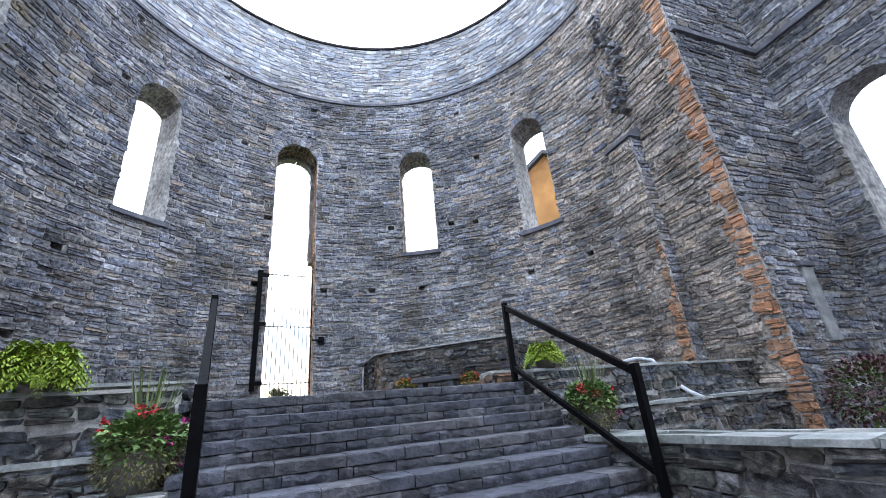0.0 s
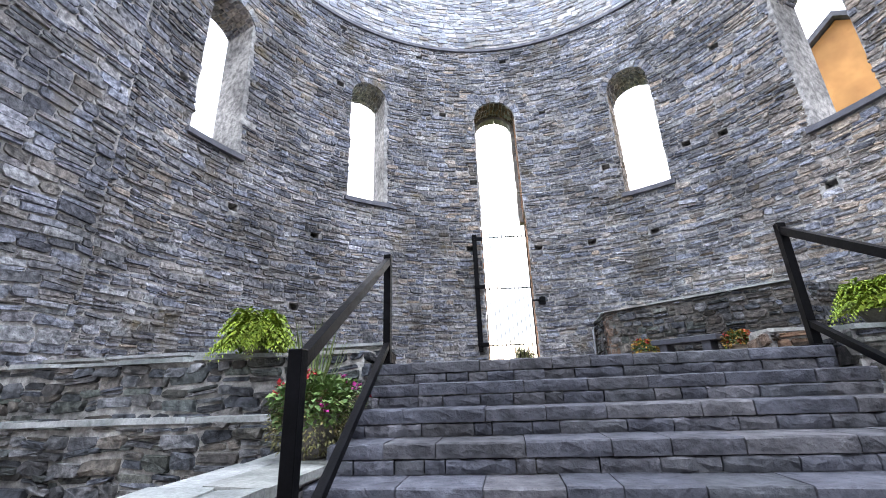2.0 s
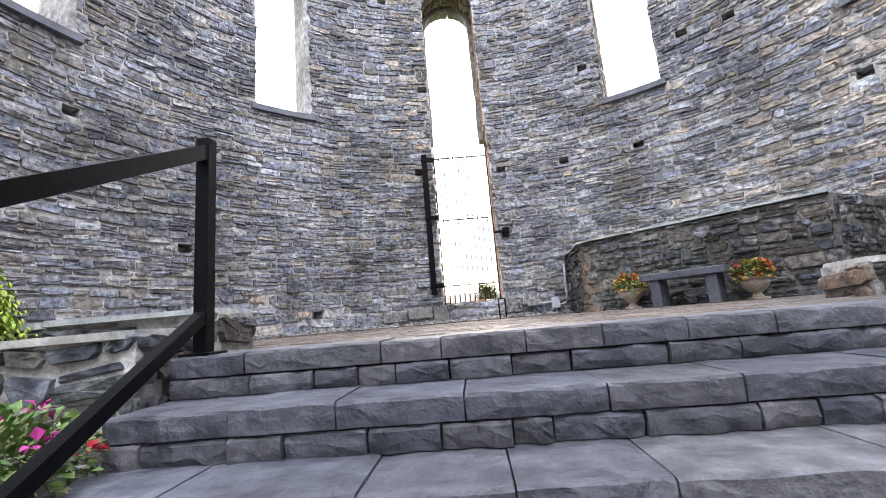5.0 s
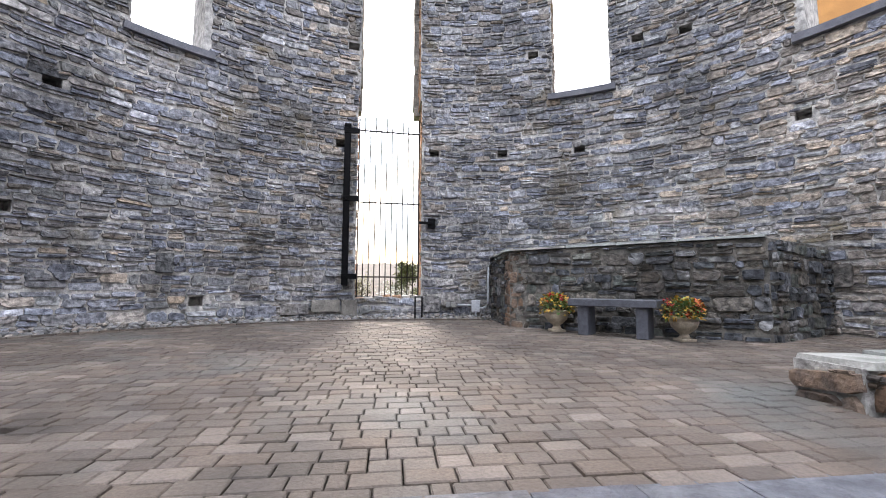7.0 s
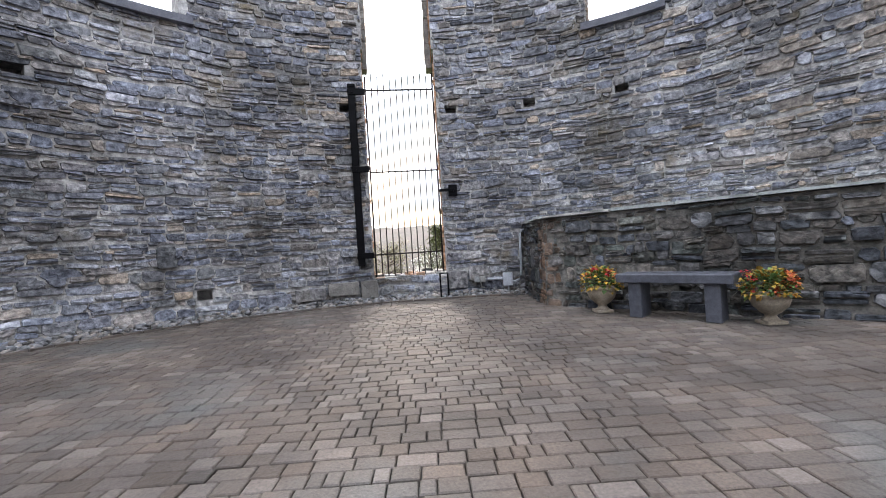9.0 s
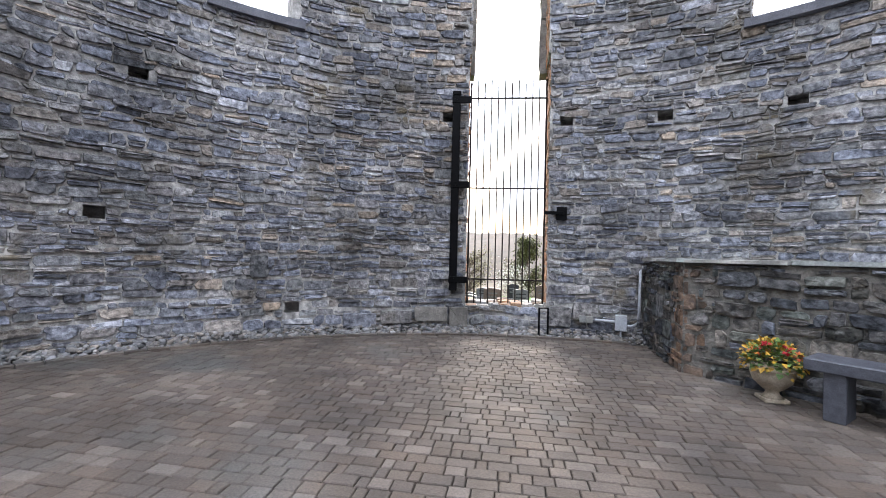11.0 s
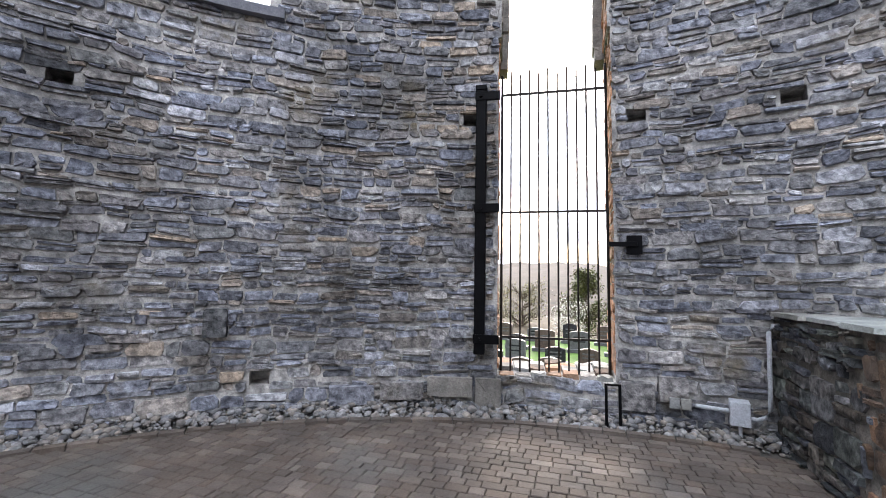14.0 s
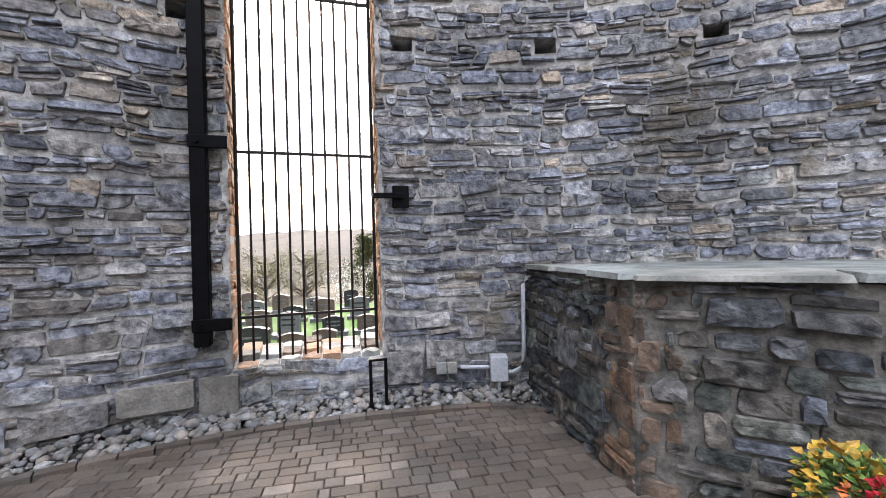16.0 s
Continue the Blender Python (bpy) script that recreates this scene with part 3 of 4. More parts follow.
# terraces at both sides of the stairs
def terrace(side, seed):
    r = random.Random(seed)

    def run(name, label, x0, x1, y, z0, z1, thick, cope, width, near=None, mat=None):
        a, b = st2(side * x0, y), st2(side * x1, y)
        if side > 0:
            a, b = b, a
        w = flat_wall(name, label, a, b, z0, z1, thick, 0.055, 0.15, 0.1, 0.32, mat or M_DARKSTONE, None, near, True, (0.012, 0.05), seed + int(abs(y) * 100))
        slabs("coping_slab", a, b, width, z1 - 0.004, cope, M_COPE, w, r, 0.45, 1.1)
        return w

    run("wall_terrace_1", "low rubble-stone retaining wall with pale flagstone coping", 1.95, 8.5, -0.42, -1.7, -0.4, 0.4, 0.04, 0.34)
    run("wall_terrace_2", "upper rubble-stone retaining wall with thin flagstone coping", 1.85, 8.5, -0.1, -0.5, 0.1, 0.4, 0.035, 0.4)
    run("wall_flank", "knee-high rubble-stone wall edging the paved floor with a pale slab top", 1.8 if side < 0 else 1.86, 5.6, 0.36 if side < 0 else 0.9, -0.2, 0.2, 0.35, 0.03, 0.36, None, M_STAIN if side > 0 else M_DARKSTONE)
    bm = bmesh.new()
    box(bm, min(side * 1.95, side * 8.5), max(side * 1.95, side * 8.5), 0.2, 0.74, -1.5, 0.07)
    part("planting_bed", bm, M_SOIL, None, "planting bed of dark soil", kind="structure").matrix_world = ST
    # cheek wall beside the lower steps, with large flagstones on top
    y_end = -3.6 if side > 0 else -2.6
    p, q = st2(side * 1.8, y_end), st2(side * 1.8, -0.45)
    if side < 0:
        p, q = q, p
    cheek = flat_wall("wall_cheek", "low stone cheek wall with wide pale flagstones on top", p, q, LOW - 0.2, -0.66, 0.5, 0.1, 0.24, 0.2, 0.5, M_DARKSTONE, None, None, True, (0.015, 0.05), seed + 5)
    k, y1 = 0, -0.43
    while y1 > y_end:
        y0 = max(y_end - 0.03, y1 - r.uniform(0.4, 0.7))
        cut = r.uniform(0.2, 0.4)
        for x0, x1 in ((side * 1.74, side * (1.74 + cut)), (side * (1.74 + cut), side * 2.34)):
            x0, x1 = sorted((x0, x1))
            shape = stone_shape(x0 + 0.006, x1 - 0.006, y0 + 0.006, y1 - 0.006, 0.05, r, 0.1)
            piece("flagstone", [st(s, z, -0.66 + max(o, 0)) for s, z, o in shape], STONE_FACES + [tuple(range(7, -1, -1))], M_COPE, cheek)
        y1 = y0


terrace(-1, 21)
terrace(1, 22)

# ---- piers, side walls and the far end that closes the place ----
flat_wall("wall_left_pier", "rubble-stone pier at the end of the apse wall", (-5.5, -1.25), (-5.5, -3.2), -1.7, 12.5, 1.4, 0.08, 0.19, 0.16, 0.46, M_STONE, seed=31)
flat_wall("wall_left", "tall rubble-stone side wall", (-7.5, -3.2), (-9.5, -10), -1.7, 12.3, 0.7, 0.09, 0.2, 0.2, 0.6, M_STONE, seed=32)
wall_right = flat_wall("wall_right_end", "rubble-stone wall beside the apse ending in a warm sandstone corner", (6.78, -2.1), (6.78, 0.02), -1.7, 12.5, 2.6, 0.06, 0.15, 0.15, 0.45, M_WARM, seed=33, end_mat=M_STONE, blocked=lambda s, z: s < 0.36 + 0.09 * math.sin(z * 9))
pilaster = flat_wall("wall_right_pilaster", "shallow stone buttress with a sloped slate cap", (6.5, -0.62), (6.5, 0.1), -1.7, 5.1, 0.3, 0.08, 0.16, 0.2, 0.5, M_WARM, seed=34, end_mat=M_STONE)
cap_v = [(x, y, z) for z, dz in ((5.1, 0.0), (5.17, 0.24)) for x, y, z in ((6.43, -0.68, z), (6.43, 0.14, z - 0.0), (6.8, 0.14, z + dz), (6.8, -0.68, z + dz))]
piece("cap", cap_v, [(0, 1, 2, 3), (4, 5, 6, 7), (0, 1, 5, 4), (1, 2, 6, 5), (2, 3, 7, 6), (3, 0, 4, 7)], M_SILL, pilaster)
r_q = random.Random(41)
lay("stonework", courses(0, 0.6, -1.7, 12.4, 0.06, 0.15, 0.15, 0.4, lambda s, z: s > 0.36 + 0.09 * math.sin(z * 9), r_q), lambda s, z, o: (6.78 - o, -2.1 + s, z), M_QUOIN, wall_right, r_q)
# torn masonry above the buttress, where an arch once sprang
lay("torn_stone", courses(1.15, 1.95, 5.7, 9.2, 0.08, 0.2, 0.12, 0.34, lambda s, z: abs(s - 1.55 - 0.15 * math.sin(z * 2.3)) > 0.3 + 0.12 * math.sin(z * 7) or (math.sin(s * 31) + math.sin(z * 23)) > 0.9, r_q, 0.03, (0.03, 0.24)), lambda s, z, o: (6.78 - o, -2.1 + s, z), M_STONE, wall_right, r_q)
lay("stonework", courses(0, 0.4, 0.05, 2.6, 0.06, 0.15, 0.12, 0.3, lambda s, z: s > 0.3 - 0.08 * z + 0.06 * math.sin(z * 11), r_q, depth=(0.035, 0.055)), lambda s, z, o: (6.5 - o, -0.62 + s, z), M_QUOIN, pilaster, r_q)
ledge = tagged(part("string_course_2", boxed(6.72, 9.33, -2.2, -2.1, 6.7, 6.82), M_SILL, None, "dark slate ledge on the pier and the transept wall", kind="structure"), category="ledge")
part("ledge_slab", boxed(9.23, 9.33, -9.5, -2.2, 6.7, 6.82), M_SILL, ledge)
niche = tagged(part("niche_1", boxed(7.62, 7.9, -2.17, -2.1, 0.25, 1.5, 0.01), M_COPE, None, "narrow pale plastered niche in the pier", kind="structure"), category="niche")
part("lintel", boxed(7.56, 7.96, -2.2, -2.1, 1.504, 1.6, 0.01), M_SILL, niche, "dark slate lintel")
transept = flat_wall("wall_transept", "tall rubble-stone transept wall with a tall window opening", (9.33, -9.5), (9.33, -2.1), -1.7, 12.3, 0.7, 0.08, 0.18, 0.2, 0.5, M_STONE, seed=36, openings=[(5.5, 6.75, 2.0, 5.0)])
for sgn in (1, -1):
    arch_v = [(9.34 + dx, -3.375 + sgn * 0.625, 5.0) for dx in (0, 0.68)]
    for i in range(9):
        t = math.pi / 2 * i / 8
        arch_v += [(9.34 + dx, -3.375 + sgn * 0.625 * math.sin(t), 4.375 + 0.625 * math.cos(t)) for dx in (0, 0.68)]
    arch_f = [(0, 2 + 2 * i, 4 + 2 * i) for i in range(8)] + [(1, 3 + 2 * i, 5 + 2 * i) for i in range(8)] + [(2 + 2 * i, 4 + 2 * i, 5 + 2 * i, 3 + 2 * i) for i in range(8)]
    piece("arch_stone", arch_v, arch_f, M_STONE, transept)
flat_wall("wall_nave", "rubble-stone end wall behind the walker", (9, -14), (-9, -14), -1.7, 9.0, 0.7, 0.2, 0.35, 0.4, 0.9, M_STONE, seed=37)

# ---- altar block ----
ALT = [(1.56, 3.72), (4.0, 1.74), (5.75, 2.75), (5.0, 3.9), (3.2, 5.05), (1.56, 5.5)]
altar = prism("wall_altar", ALT, -0.2, 1.14, M_DAMP, "waist-high dark mossy rubble-stone altar block", "wall")
r_al = random.Random(11)
for p, q in ((ALT[0], ALT[1]), (ALT[5], ALT[0]), (ALT[1], ALT[2])):
    pv, qv = Vector((*p, 0)), Vector((*q, 0))
    dv = (qv - pv).normalized()
    nv = Vector((dv.y, -dv.x, 0))
    span_ = (qv - pv).length
    at_corner = (lambda s, z: s < 0.16 + 0.1 * math.sin(z * 19)) if p == ALT[0] else (lambda s, z: s > span_ - 0.3 - 0.14 * math.sin(z * 17)) if q == ALT[0] else (lambda s, z: False)
    for stained, mat in ((False, M_DARKSTONE), (True, M_STAIN)):
        lay("stonework", courses(0, span_, -0.03, 1.13, 0.07, 0.2, 0.1, 0.3, lambda s, z: at_corner(s, z) != stained, r_al, joint=0.018, depth=(0.012, 0.03) if stained else (0.012, 0.05)), lambda s, z, o: tuple(pv + dv * s + nv * o + Vector((0, 0, z))), mat, altar, r_al, near=lambda s, z: True, cap=150, rough=0.55)
altar_slab = prism("altar_slab", [(1.62, 3.76), (4.0, 1.86), (5.75, 2.85), (5.0, 3.9), (3.2, 5.0), (1.62, 5.4)], 1.144, 1.172, M_COPE, "thin pale flagstone top of the altar block", "slab")
r_sl = random.Random(23)
slabs("edge_slab", ALT[1], ALT[0], 0.4, 1.146, 0.034, M_COPE, altar_slab, r_sl, 0.4, 0.9, 0.05)
slabs("edge_slab", ALT[0], (1.56, 5.35), 0.4, 1.15, 0.034, M_COPE, altar_slab, r_sl, 0.35, 0.7, 0.05)

# ---- the iron gate ----
GM = Matrix.Translation((CX, CY, 0)) @ pose(0, 0, 0, 0, 0, 8.8)   # x to the right along the wall at the gate, y outwards
gate = thing("iron_gate", "tall black wrought-iron bar gate closing the doorway", "gate", GM @ pose(0, R + 0.16, 0))
n_bars = 12
for i in range(n_bars):
    x = -0.6 + 1.2 * i / (n_bars - 1)
    thick = 0.017 if i in (0, n_bars - 1) else 0.0115
    part("bar", tube(bmesh.new(), [(x, 0, 0.4), (x, 0, 4.02 - (0.0 if i % 2 else 0.05))], thick, 6), M_RUST, gate)
for z in (0.79, 2.26, 3.72):
    part("rail", boxed(-0.61, 0.61, -0.012, 0.012, z - 0.012, z + 0.012), M_RUST, gate)

post = thing("gate_post", "thick black iron hinge post bolted to the wall", "post", GM @ pose(-0.82, R - 0.12, 0))
part("beam", boxed(-0.06, 0.06, -0.05, 0.05, 0.62, 3.66, 0.008), M_IRON, post)
part("cap", boxed(-0.065, 0.065, -0.055, 0.055, 3.66, 3.72, 0.006), M_IRON, post)
for z in (0.79, 2.26, 3.58):
    part("bracket", boxed(-0.068, 0.22, -0.06, -0.02, z - 0.05, z + 0.05, 0.004), M_IRON, post)
    part("bolt", tube(bmesh.new(), [(0.0, -0.065, z), (0.0, -0.085, z)], 0.018, 8), M_IRON, post)
latch = thing("gate_latch", "black iron latch plate fixed beside the gate", "latch", GM @ pose(0.82, R - 0.11, 1.84))
part("plate", boxed(-0.075, 0.075, -0.02, 0.06, -0.1, 0.1, 0.004), M_IRON, latch)
part("bolt_bar", boxed(-0.26, 0.02, -0.045, -0.02, -0.02, 0.03, 0.003), M_IRON, latch)
keeper = thing("floor_keeper", "small black iron hoop standing before the sill", "gate stop", GM @ pose(0.55, R - 0.28, 0))
for x in (-0.065, 0.065):
    part("leg", boxed(x - 0.013, x + 0.013, -0.013, 0.013, -0.02, 0.4), M_IRON, keeper)
part("crossbar", boxed(-0.078, 0.078, -0.012, 0.012, 0.4, 0.42), M_IRON, keeper)

# ---- hand rails ----
def railing(name, x, low_x, label):
    ob = thing(name, label, "railing", ST)
    def pole(y, z0, z1, xx):
        part("post", boxed(xx - 0.032, xx + 0.032, y - 0.032, y + 0.032, z0, z1, 0.004), M_IRON, ob)
        part("base_plate", boxed(xx - 0.07, xx + 0.07, y - 0.07, y + 0.07, z0 - 0.004, z0 + 0.012, 0.003), M_IRON, ob)
    y_hi, y_lo = 0.1, -1.83
    pole(y_hi, 0.0, 1.02, x)
    pole(y_lo, LOW + RISE * 2, -0.03, low_x)
    for z_hi, z_lo, h in ((0.96, -0.1, 0.036), (0.18, -0.88, 0.028)):
        bm = bmesh.new()
        vs = []
        for y, z, xx in ((y_hi, z_hi, x), (y_lo, z_lo, low_x)):
            vs.append([bm.verts.new((xx + a, y, z + b)) for a, b in ((-0.025, -h), (0.025, -h), (0.025, h), (-0.025, h))])
        for k in range(4):
            bm.faces.new((vs[0][k], vs[0][(k + 1) % 4], vs[1][(k + 1) % 4], vs[1][k]))
        part("rail", bm, M_IRON, ob)
    return ob


railing("handrail", -1.7, -1.55, "black square-tube steel handrail beside the stairs")
railing("handrail", 1.73, 1.68, "black square-tube steel handrail beside the stairs")

# ---- bench ----
BENCH = pose(2.56, 2.4, 0, 0, 0, -43)
bench = thing("stone_bench", "dark grey granite slab bench before the altar block", "bench", BENCH)
part("seat", boxed(-0.52, 0.52, -0.17, 0.17, 0.36, 0.45, 0.008), M_GRANITE, bench)
for x in (-0.345, 0.345):
    part("leg", boxed(x - 0.065, x + 0.065, -0.13, 0.13, 0.0, 0.36, 0.006), M_GRANITE, bench)

# ---- window sills, arch stones and jambs ----
for k, (a, b, z0, crown) in enumerate(OPENINGS):
    win = tagged(piece("window_%d" % (k + 1), [], [], M_SILL), "tall round-arched window opening without glass", "window", kind="structure")
    n = 6
    verts, faces = [], []
    for i in range(n + 1):
        s = a - 0.09 + (b - a + 0.18) * i / n
        verts += [on_apse(s, z0 - 0.11, 0.1), on_apse(s, z0 + 0.004, 0.1), on_apse(s, z0 + 0.004, -0.2), on_apse(s, z0 - 0.11, -0.2)]
    for i in range(n):
        faces += [(i * 4 + q, i * 4 + (q + 1) % 4, i * 4 + 4 + (q + 1) % 4, i * 4 + 4 + q) for q in range(4)]
    faces += [(0, 1, 2, 3), tuple(n * 4 + q for q in range(4))]
    piece("window_sill", verts, faces, M_SILL, win, "dark dressed slate sill")
r_v = random.Random(9)
for a, b, z0, crown in OPENINGS + [(ARCH_L, ARCH_R, 0, CROWN)]:
    half, mid, n = (b - a) / 2, (a + b) / 2, 15
    for i in range(n):
        t0, t1 = math.pi * i / n + 0.012, math.pi * (i + 1) / n - 0.012
        lo, hi, d = half + 0.004, half + 0.2 + r_v.uniform(-0.03, 0.01), r_v.uniform(0.02, 0.045)
        ring_ = [(rr, t) for rr, t in ((lo, t0), (lo, t1), (hi, t1), (hi, t0))]
        pts = [on_apse(mid + rr * math.cos(t), crown - half + rr * math.sin(t), o) for o in (-0.02, d) for rr, t in ring_]
        piece("arch_stone", pts, [(0, 1, 5, 4), (1, 2, 6, 5), (2, 3, 7, 6), (3, 0, 4, 7), (4, 5, 6, 7)], M_STONE, wall_apse)
    lay("stonework", courses(0, math.pi * half, 0.02, THICK - 0.02, 0.12, 0.3, 0.06, 0.12, lambda q, z: False, r_v), lambda q, z, o: on_apse(mid - (half - o) * math.cos(q / half), crown - half + (half - o) * math.sin(q / half), -z), M_STAIN if z0 == 0 else M_STONE, wall_apse, r_v, rough=0.3)
    for side, s, mat in ((1, a, M_WARM), (-1, b, M_QUOIN if z0 == 0 else M_WARM)):
        bottom = z0 if z0 else LINTEL
        lay("stonework", courses(0.02, THICK - 0.02, bottom + 0.02, crown - half, 0.08, 0.18, 0.15, 0.5, lambda q, z: False, r_v), lambda q, z, o: on_apse(s + side * o * 0.5, z, -q), mat, wall_apse, r_v)
for side, s, mat in ((1, GATE_L, M_QUOIN), (-1, GATE_R, M_QUOIN)):
    lay("stonework", courses(0.0, THICK - 0.02, GATE_Z + 0.05, LINTEL - 0.02, 0.08, 0.18, 0.15, 0.5, lambda q, z: False, r_v), lambda q, z, o: on_apse(s + side * o * 0.6, z, -q), mat, wall_apse, r_v, near=lambda q, z: z < 3.0, cap=60)

# rebate of dressed blocks narrowing the outer face above the gate
r_rb = random.Random(19)
for sgn in (-1, 1):
    z, spring = LINTEL - 0.04, CROWN - ARCH_R
    while z < spring - 0.02:
        h = min(r_rb.uniform(0.16, 0.34), spring - z)
        inner, front = 0.5 + r_rb.uniform(-0.012, 0.012), 0.68 + r_rb.uniform(-0.02, 0.02)
        pts = [on_apse(sgn * a, b, -q) for b in (z + 0.004, z + h - 0.004) for a, q in ((inner, front), (0.64, front), (0.64, 0.96), (inner, 0.96))]
        piece("rebate_block", pts, [(0, 1, 2, 3), (4, 5, 6, 7), (0, 1, 5, 4), (1, 2, 6, 5), (2, 3, 7, 6), (3, 0, 4, 7)], M_BLOCK, wall_apse)
        z += h
for i in range(11):
    t0, t1 = math.pi * i / 11 + 0.01, math.pi * (i + 1) / 11 - 0.01
    pts = [on_apse(-a * math.cos(t), CROWN - ARCH_R + a * math.sin(t), -q) for q in (0.68, 0.96) for a, t in ((0.5, t0), (0.63, t0), (0.63, t1), (0.5, t1))]
    piece("rebate_block", pts, [(0, 1, 2, 3), (4, 5, 6, 7), (0, 1, 5, 4), (1, 2, 6, 5), (2, 3, 7, 6), (3, 0, 4, 7)], M_BLOCK, wall_apse)

# doorway sill: rough flat stones, and large squared blocks at the foot of the jambs
door = tagged(piece("door_1", [], [], M_QUOIN), "tall narrow doorway opening above a rough stone sill", "doorway", kind="structure")
for i in range(7):
    s0 = GATE_L + 0.02 + 1.22 * i / 7
    for q0, q1 in ((0.0, 0.22 + 0.05 * math.sin(i * 5)), (0.28, 0.6), (0.61, 0.93)):
        sh = stone_shape(s0 + 0.004, s0 + 0.17, q0, q1, r_v.uniform(0.012, 0.06), r_v, 0.4)
        piece("sill_stone", [on_apse(s, GATE_Z + max(o, 0), -q) for s, q, o in sh], STONE_FACES, (M_QUOIN, M_BLOCK, M_COPE, M_STAIN)[(i + int(q0 * 7)) % 4], door)
for s0, s1, z0, z1, mat in ((-1.42, -0.9, 0.14, 0.36, M_BLOCK), (-0.88, -0.58, 0.02, 0.36, M_BLOCK), (-1.95, -1.45, 0.1, 0.3, M_STONE), (0.66, 1.0, 0.12, 0.42, M_STONE), (1.02, 1.3, 0.25, 0.5, M_STONE), (-2.5, -2.0, 0.05, 0.26, M_STONE), (-3.79, -3.55, 0.8, 1.1, M_DARKSTONE), (6.95, 7.35, 0.6, 0.92, M_DARKSTONE)):
    sh = stone_shape(s0, s1, z0, z1, 0.075, r_v, 0.15)
    piece("block", [on_apse(s, z, o) for s, z, o in sh], STONE_FACES, mat, wall_apse)

# ---- paving ----
r_p = random.Random(15)


def inside_floor(x, y):
    if math.hypot(x - CX, y - CY) > R - 0.46:
        return False
    v = ST.inverted() @ Vector((x, y, 0))
    if v.y < 0.31 or (abs(v.x) > 1.9 and v.y < 1.14):
        return False
    # clear of the altar block
    for i, (p, q) in enumerate(((ALT[0], ALT[1]), (ALT[5], ALT[0]), (ALT[1], ALT[2]))):
        dx, dy = q[0] - p[0], q[1] - p[1]
        if (dy * (x - p[0]) - dx * (y - p[1])) / math.hypot(dx, dy) > 0.02:
            return True
    return False


PAVE = ST @ Matrix.Translation((0, 0.32, 0))
sizes = {}
for w in (0.066, 0.116, 0.168):
    b, g, d = 0.005, 0.003, 0.1
    x, y = w / 2 - g, d / 2 - g
    vs = [(-x, -y, -0.04), (x, -y, -0.04), (x, y, -0.04), (-x, y, -0.04), (-x, -y, -b), (x, -y, -b), (x, y, -b), (-x, y, -b), (-x + b, -y + b, 0), (x - b, -y + b, 0), (x - b, y - b, 0), (-x + b, y - b, 0)]
    fs = [(0, 1, 5, 4), (1, 2, 6, 5), (2, 3, 7, 6), (3, 0, 4, 7), (4, 5, 9, 8), (5, 6, 10, 9), (6, 7, 11, 10), (7, 4, 8, 11), (8, 9, 10, 11)]
    sizes[w] = (vs, fs, mesh_of("paver", vs, fs, M_PAVER))
verts, faces, count = [], [], 0
for row in range(71):
    x = -6.6 + r_p.uniform(0, 0.1)
    y = 0.05 + row * 0.1
    while x < 6.6:
        w = r_p.choice((0.066, 0.116, 0.116, 0.168, 0.168))
        c = PAVE @ Vector((x + w / 2, y, 0))
        x += w
        if not inside_floor(c.x, c.y):
            continue
        m = PAVE @ pose(x - w / 2, y, r_p.uniform(-0.004, 0.003), r_p.uniform(-0.8, 0.8), r_p.uniform(-0.8, 0.8), r_p.uniform(-0.5, 0.5))
        if count < 300 and -1.2 < c.x < 1.0 and 0.2 < c.y < 4.4 and (row * 7 + int(x * 50)) % 3 == 0:
            ob = new("paver", sizes[w][2])
            ob.parent, ob.matrix_world = floor, m
            count += 1
        else:
            k = len(verts)
            verts += [tuple(m @ Vector(v)) for v in sizes[w][0]]
            faces += [tuple(k + i for i in f) for f in sizes[w][1]]
piece("paving", verts, faces, M_PAVER, floor, kind="stuff")
a = radians(62)
while a < radians(183):
    da = 0.21 / (R - 0.41)
    pts = [(CX + rr * math.cos(t), CY + rr * math.sin(t), z) for z in (-0.05, 0.018) for rr, t in ((R - 0.46, a + 0.001), (R - 0.37, a + 0.001), (R - 0.37, a + da - 0.001), (R - 0.46, a + da - 0.001))]
    c = pts[0]
    if not (c[0] > 1.4):
        piece("kerb_stone", pts, [(0, 1, 5, 4), (1, 2, 6, 5), (2, 3, 7, 6), (3, 0, 4, 7), (4, 5, 6, 7)], M_PAVER, floor)
    a += da

# pebbles between kerb and wall
ico = bmesh.new()
bmesh.ops.create_icosphere(ico, subdivisions=1, radius=1)
ico_v, ico_f = [v.co.copy() for v in ico.verts], [tuple(v.index for v in f.verts) for f in ico.faces]
ico.free()


def pebbles(name, n, where, lo, hi, mat, label, seed):
    r = random.Random(seed)
    verts, faces = [], []
    for _ in range(n):
        c = where(r)
        q = r.uniform(0, 1) ** 2.2
        size = lo + (hi - lo) * q
        m = Matrix.Translation((c[0], c[1], c[2] + size * 0.35)) @ Euler((r.uniform(-0.4, 0.4), r.uniform(-0.4, 0.4), r.uniform(0, 6))).to_matrix().to_4x4() @ Matrix.Diagonal((size * r.uniform(0.8, 1.3), size * r.uniform(0.7, 1.0), size * r.uniform(0.45, 0.75), 1))
        k = len(verts)
        verts += [tuple(m @ (v * r.uniform(0.88, 1.1))) for v in ico_v]
        faces += [tuple(k + i for i in f) for f in ico_f]
    return tagged(piece(name, verts, faces, mat, None, label, True), category="pebbles", kind="stuff")


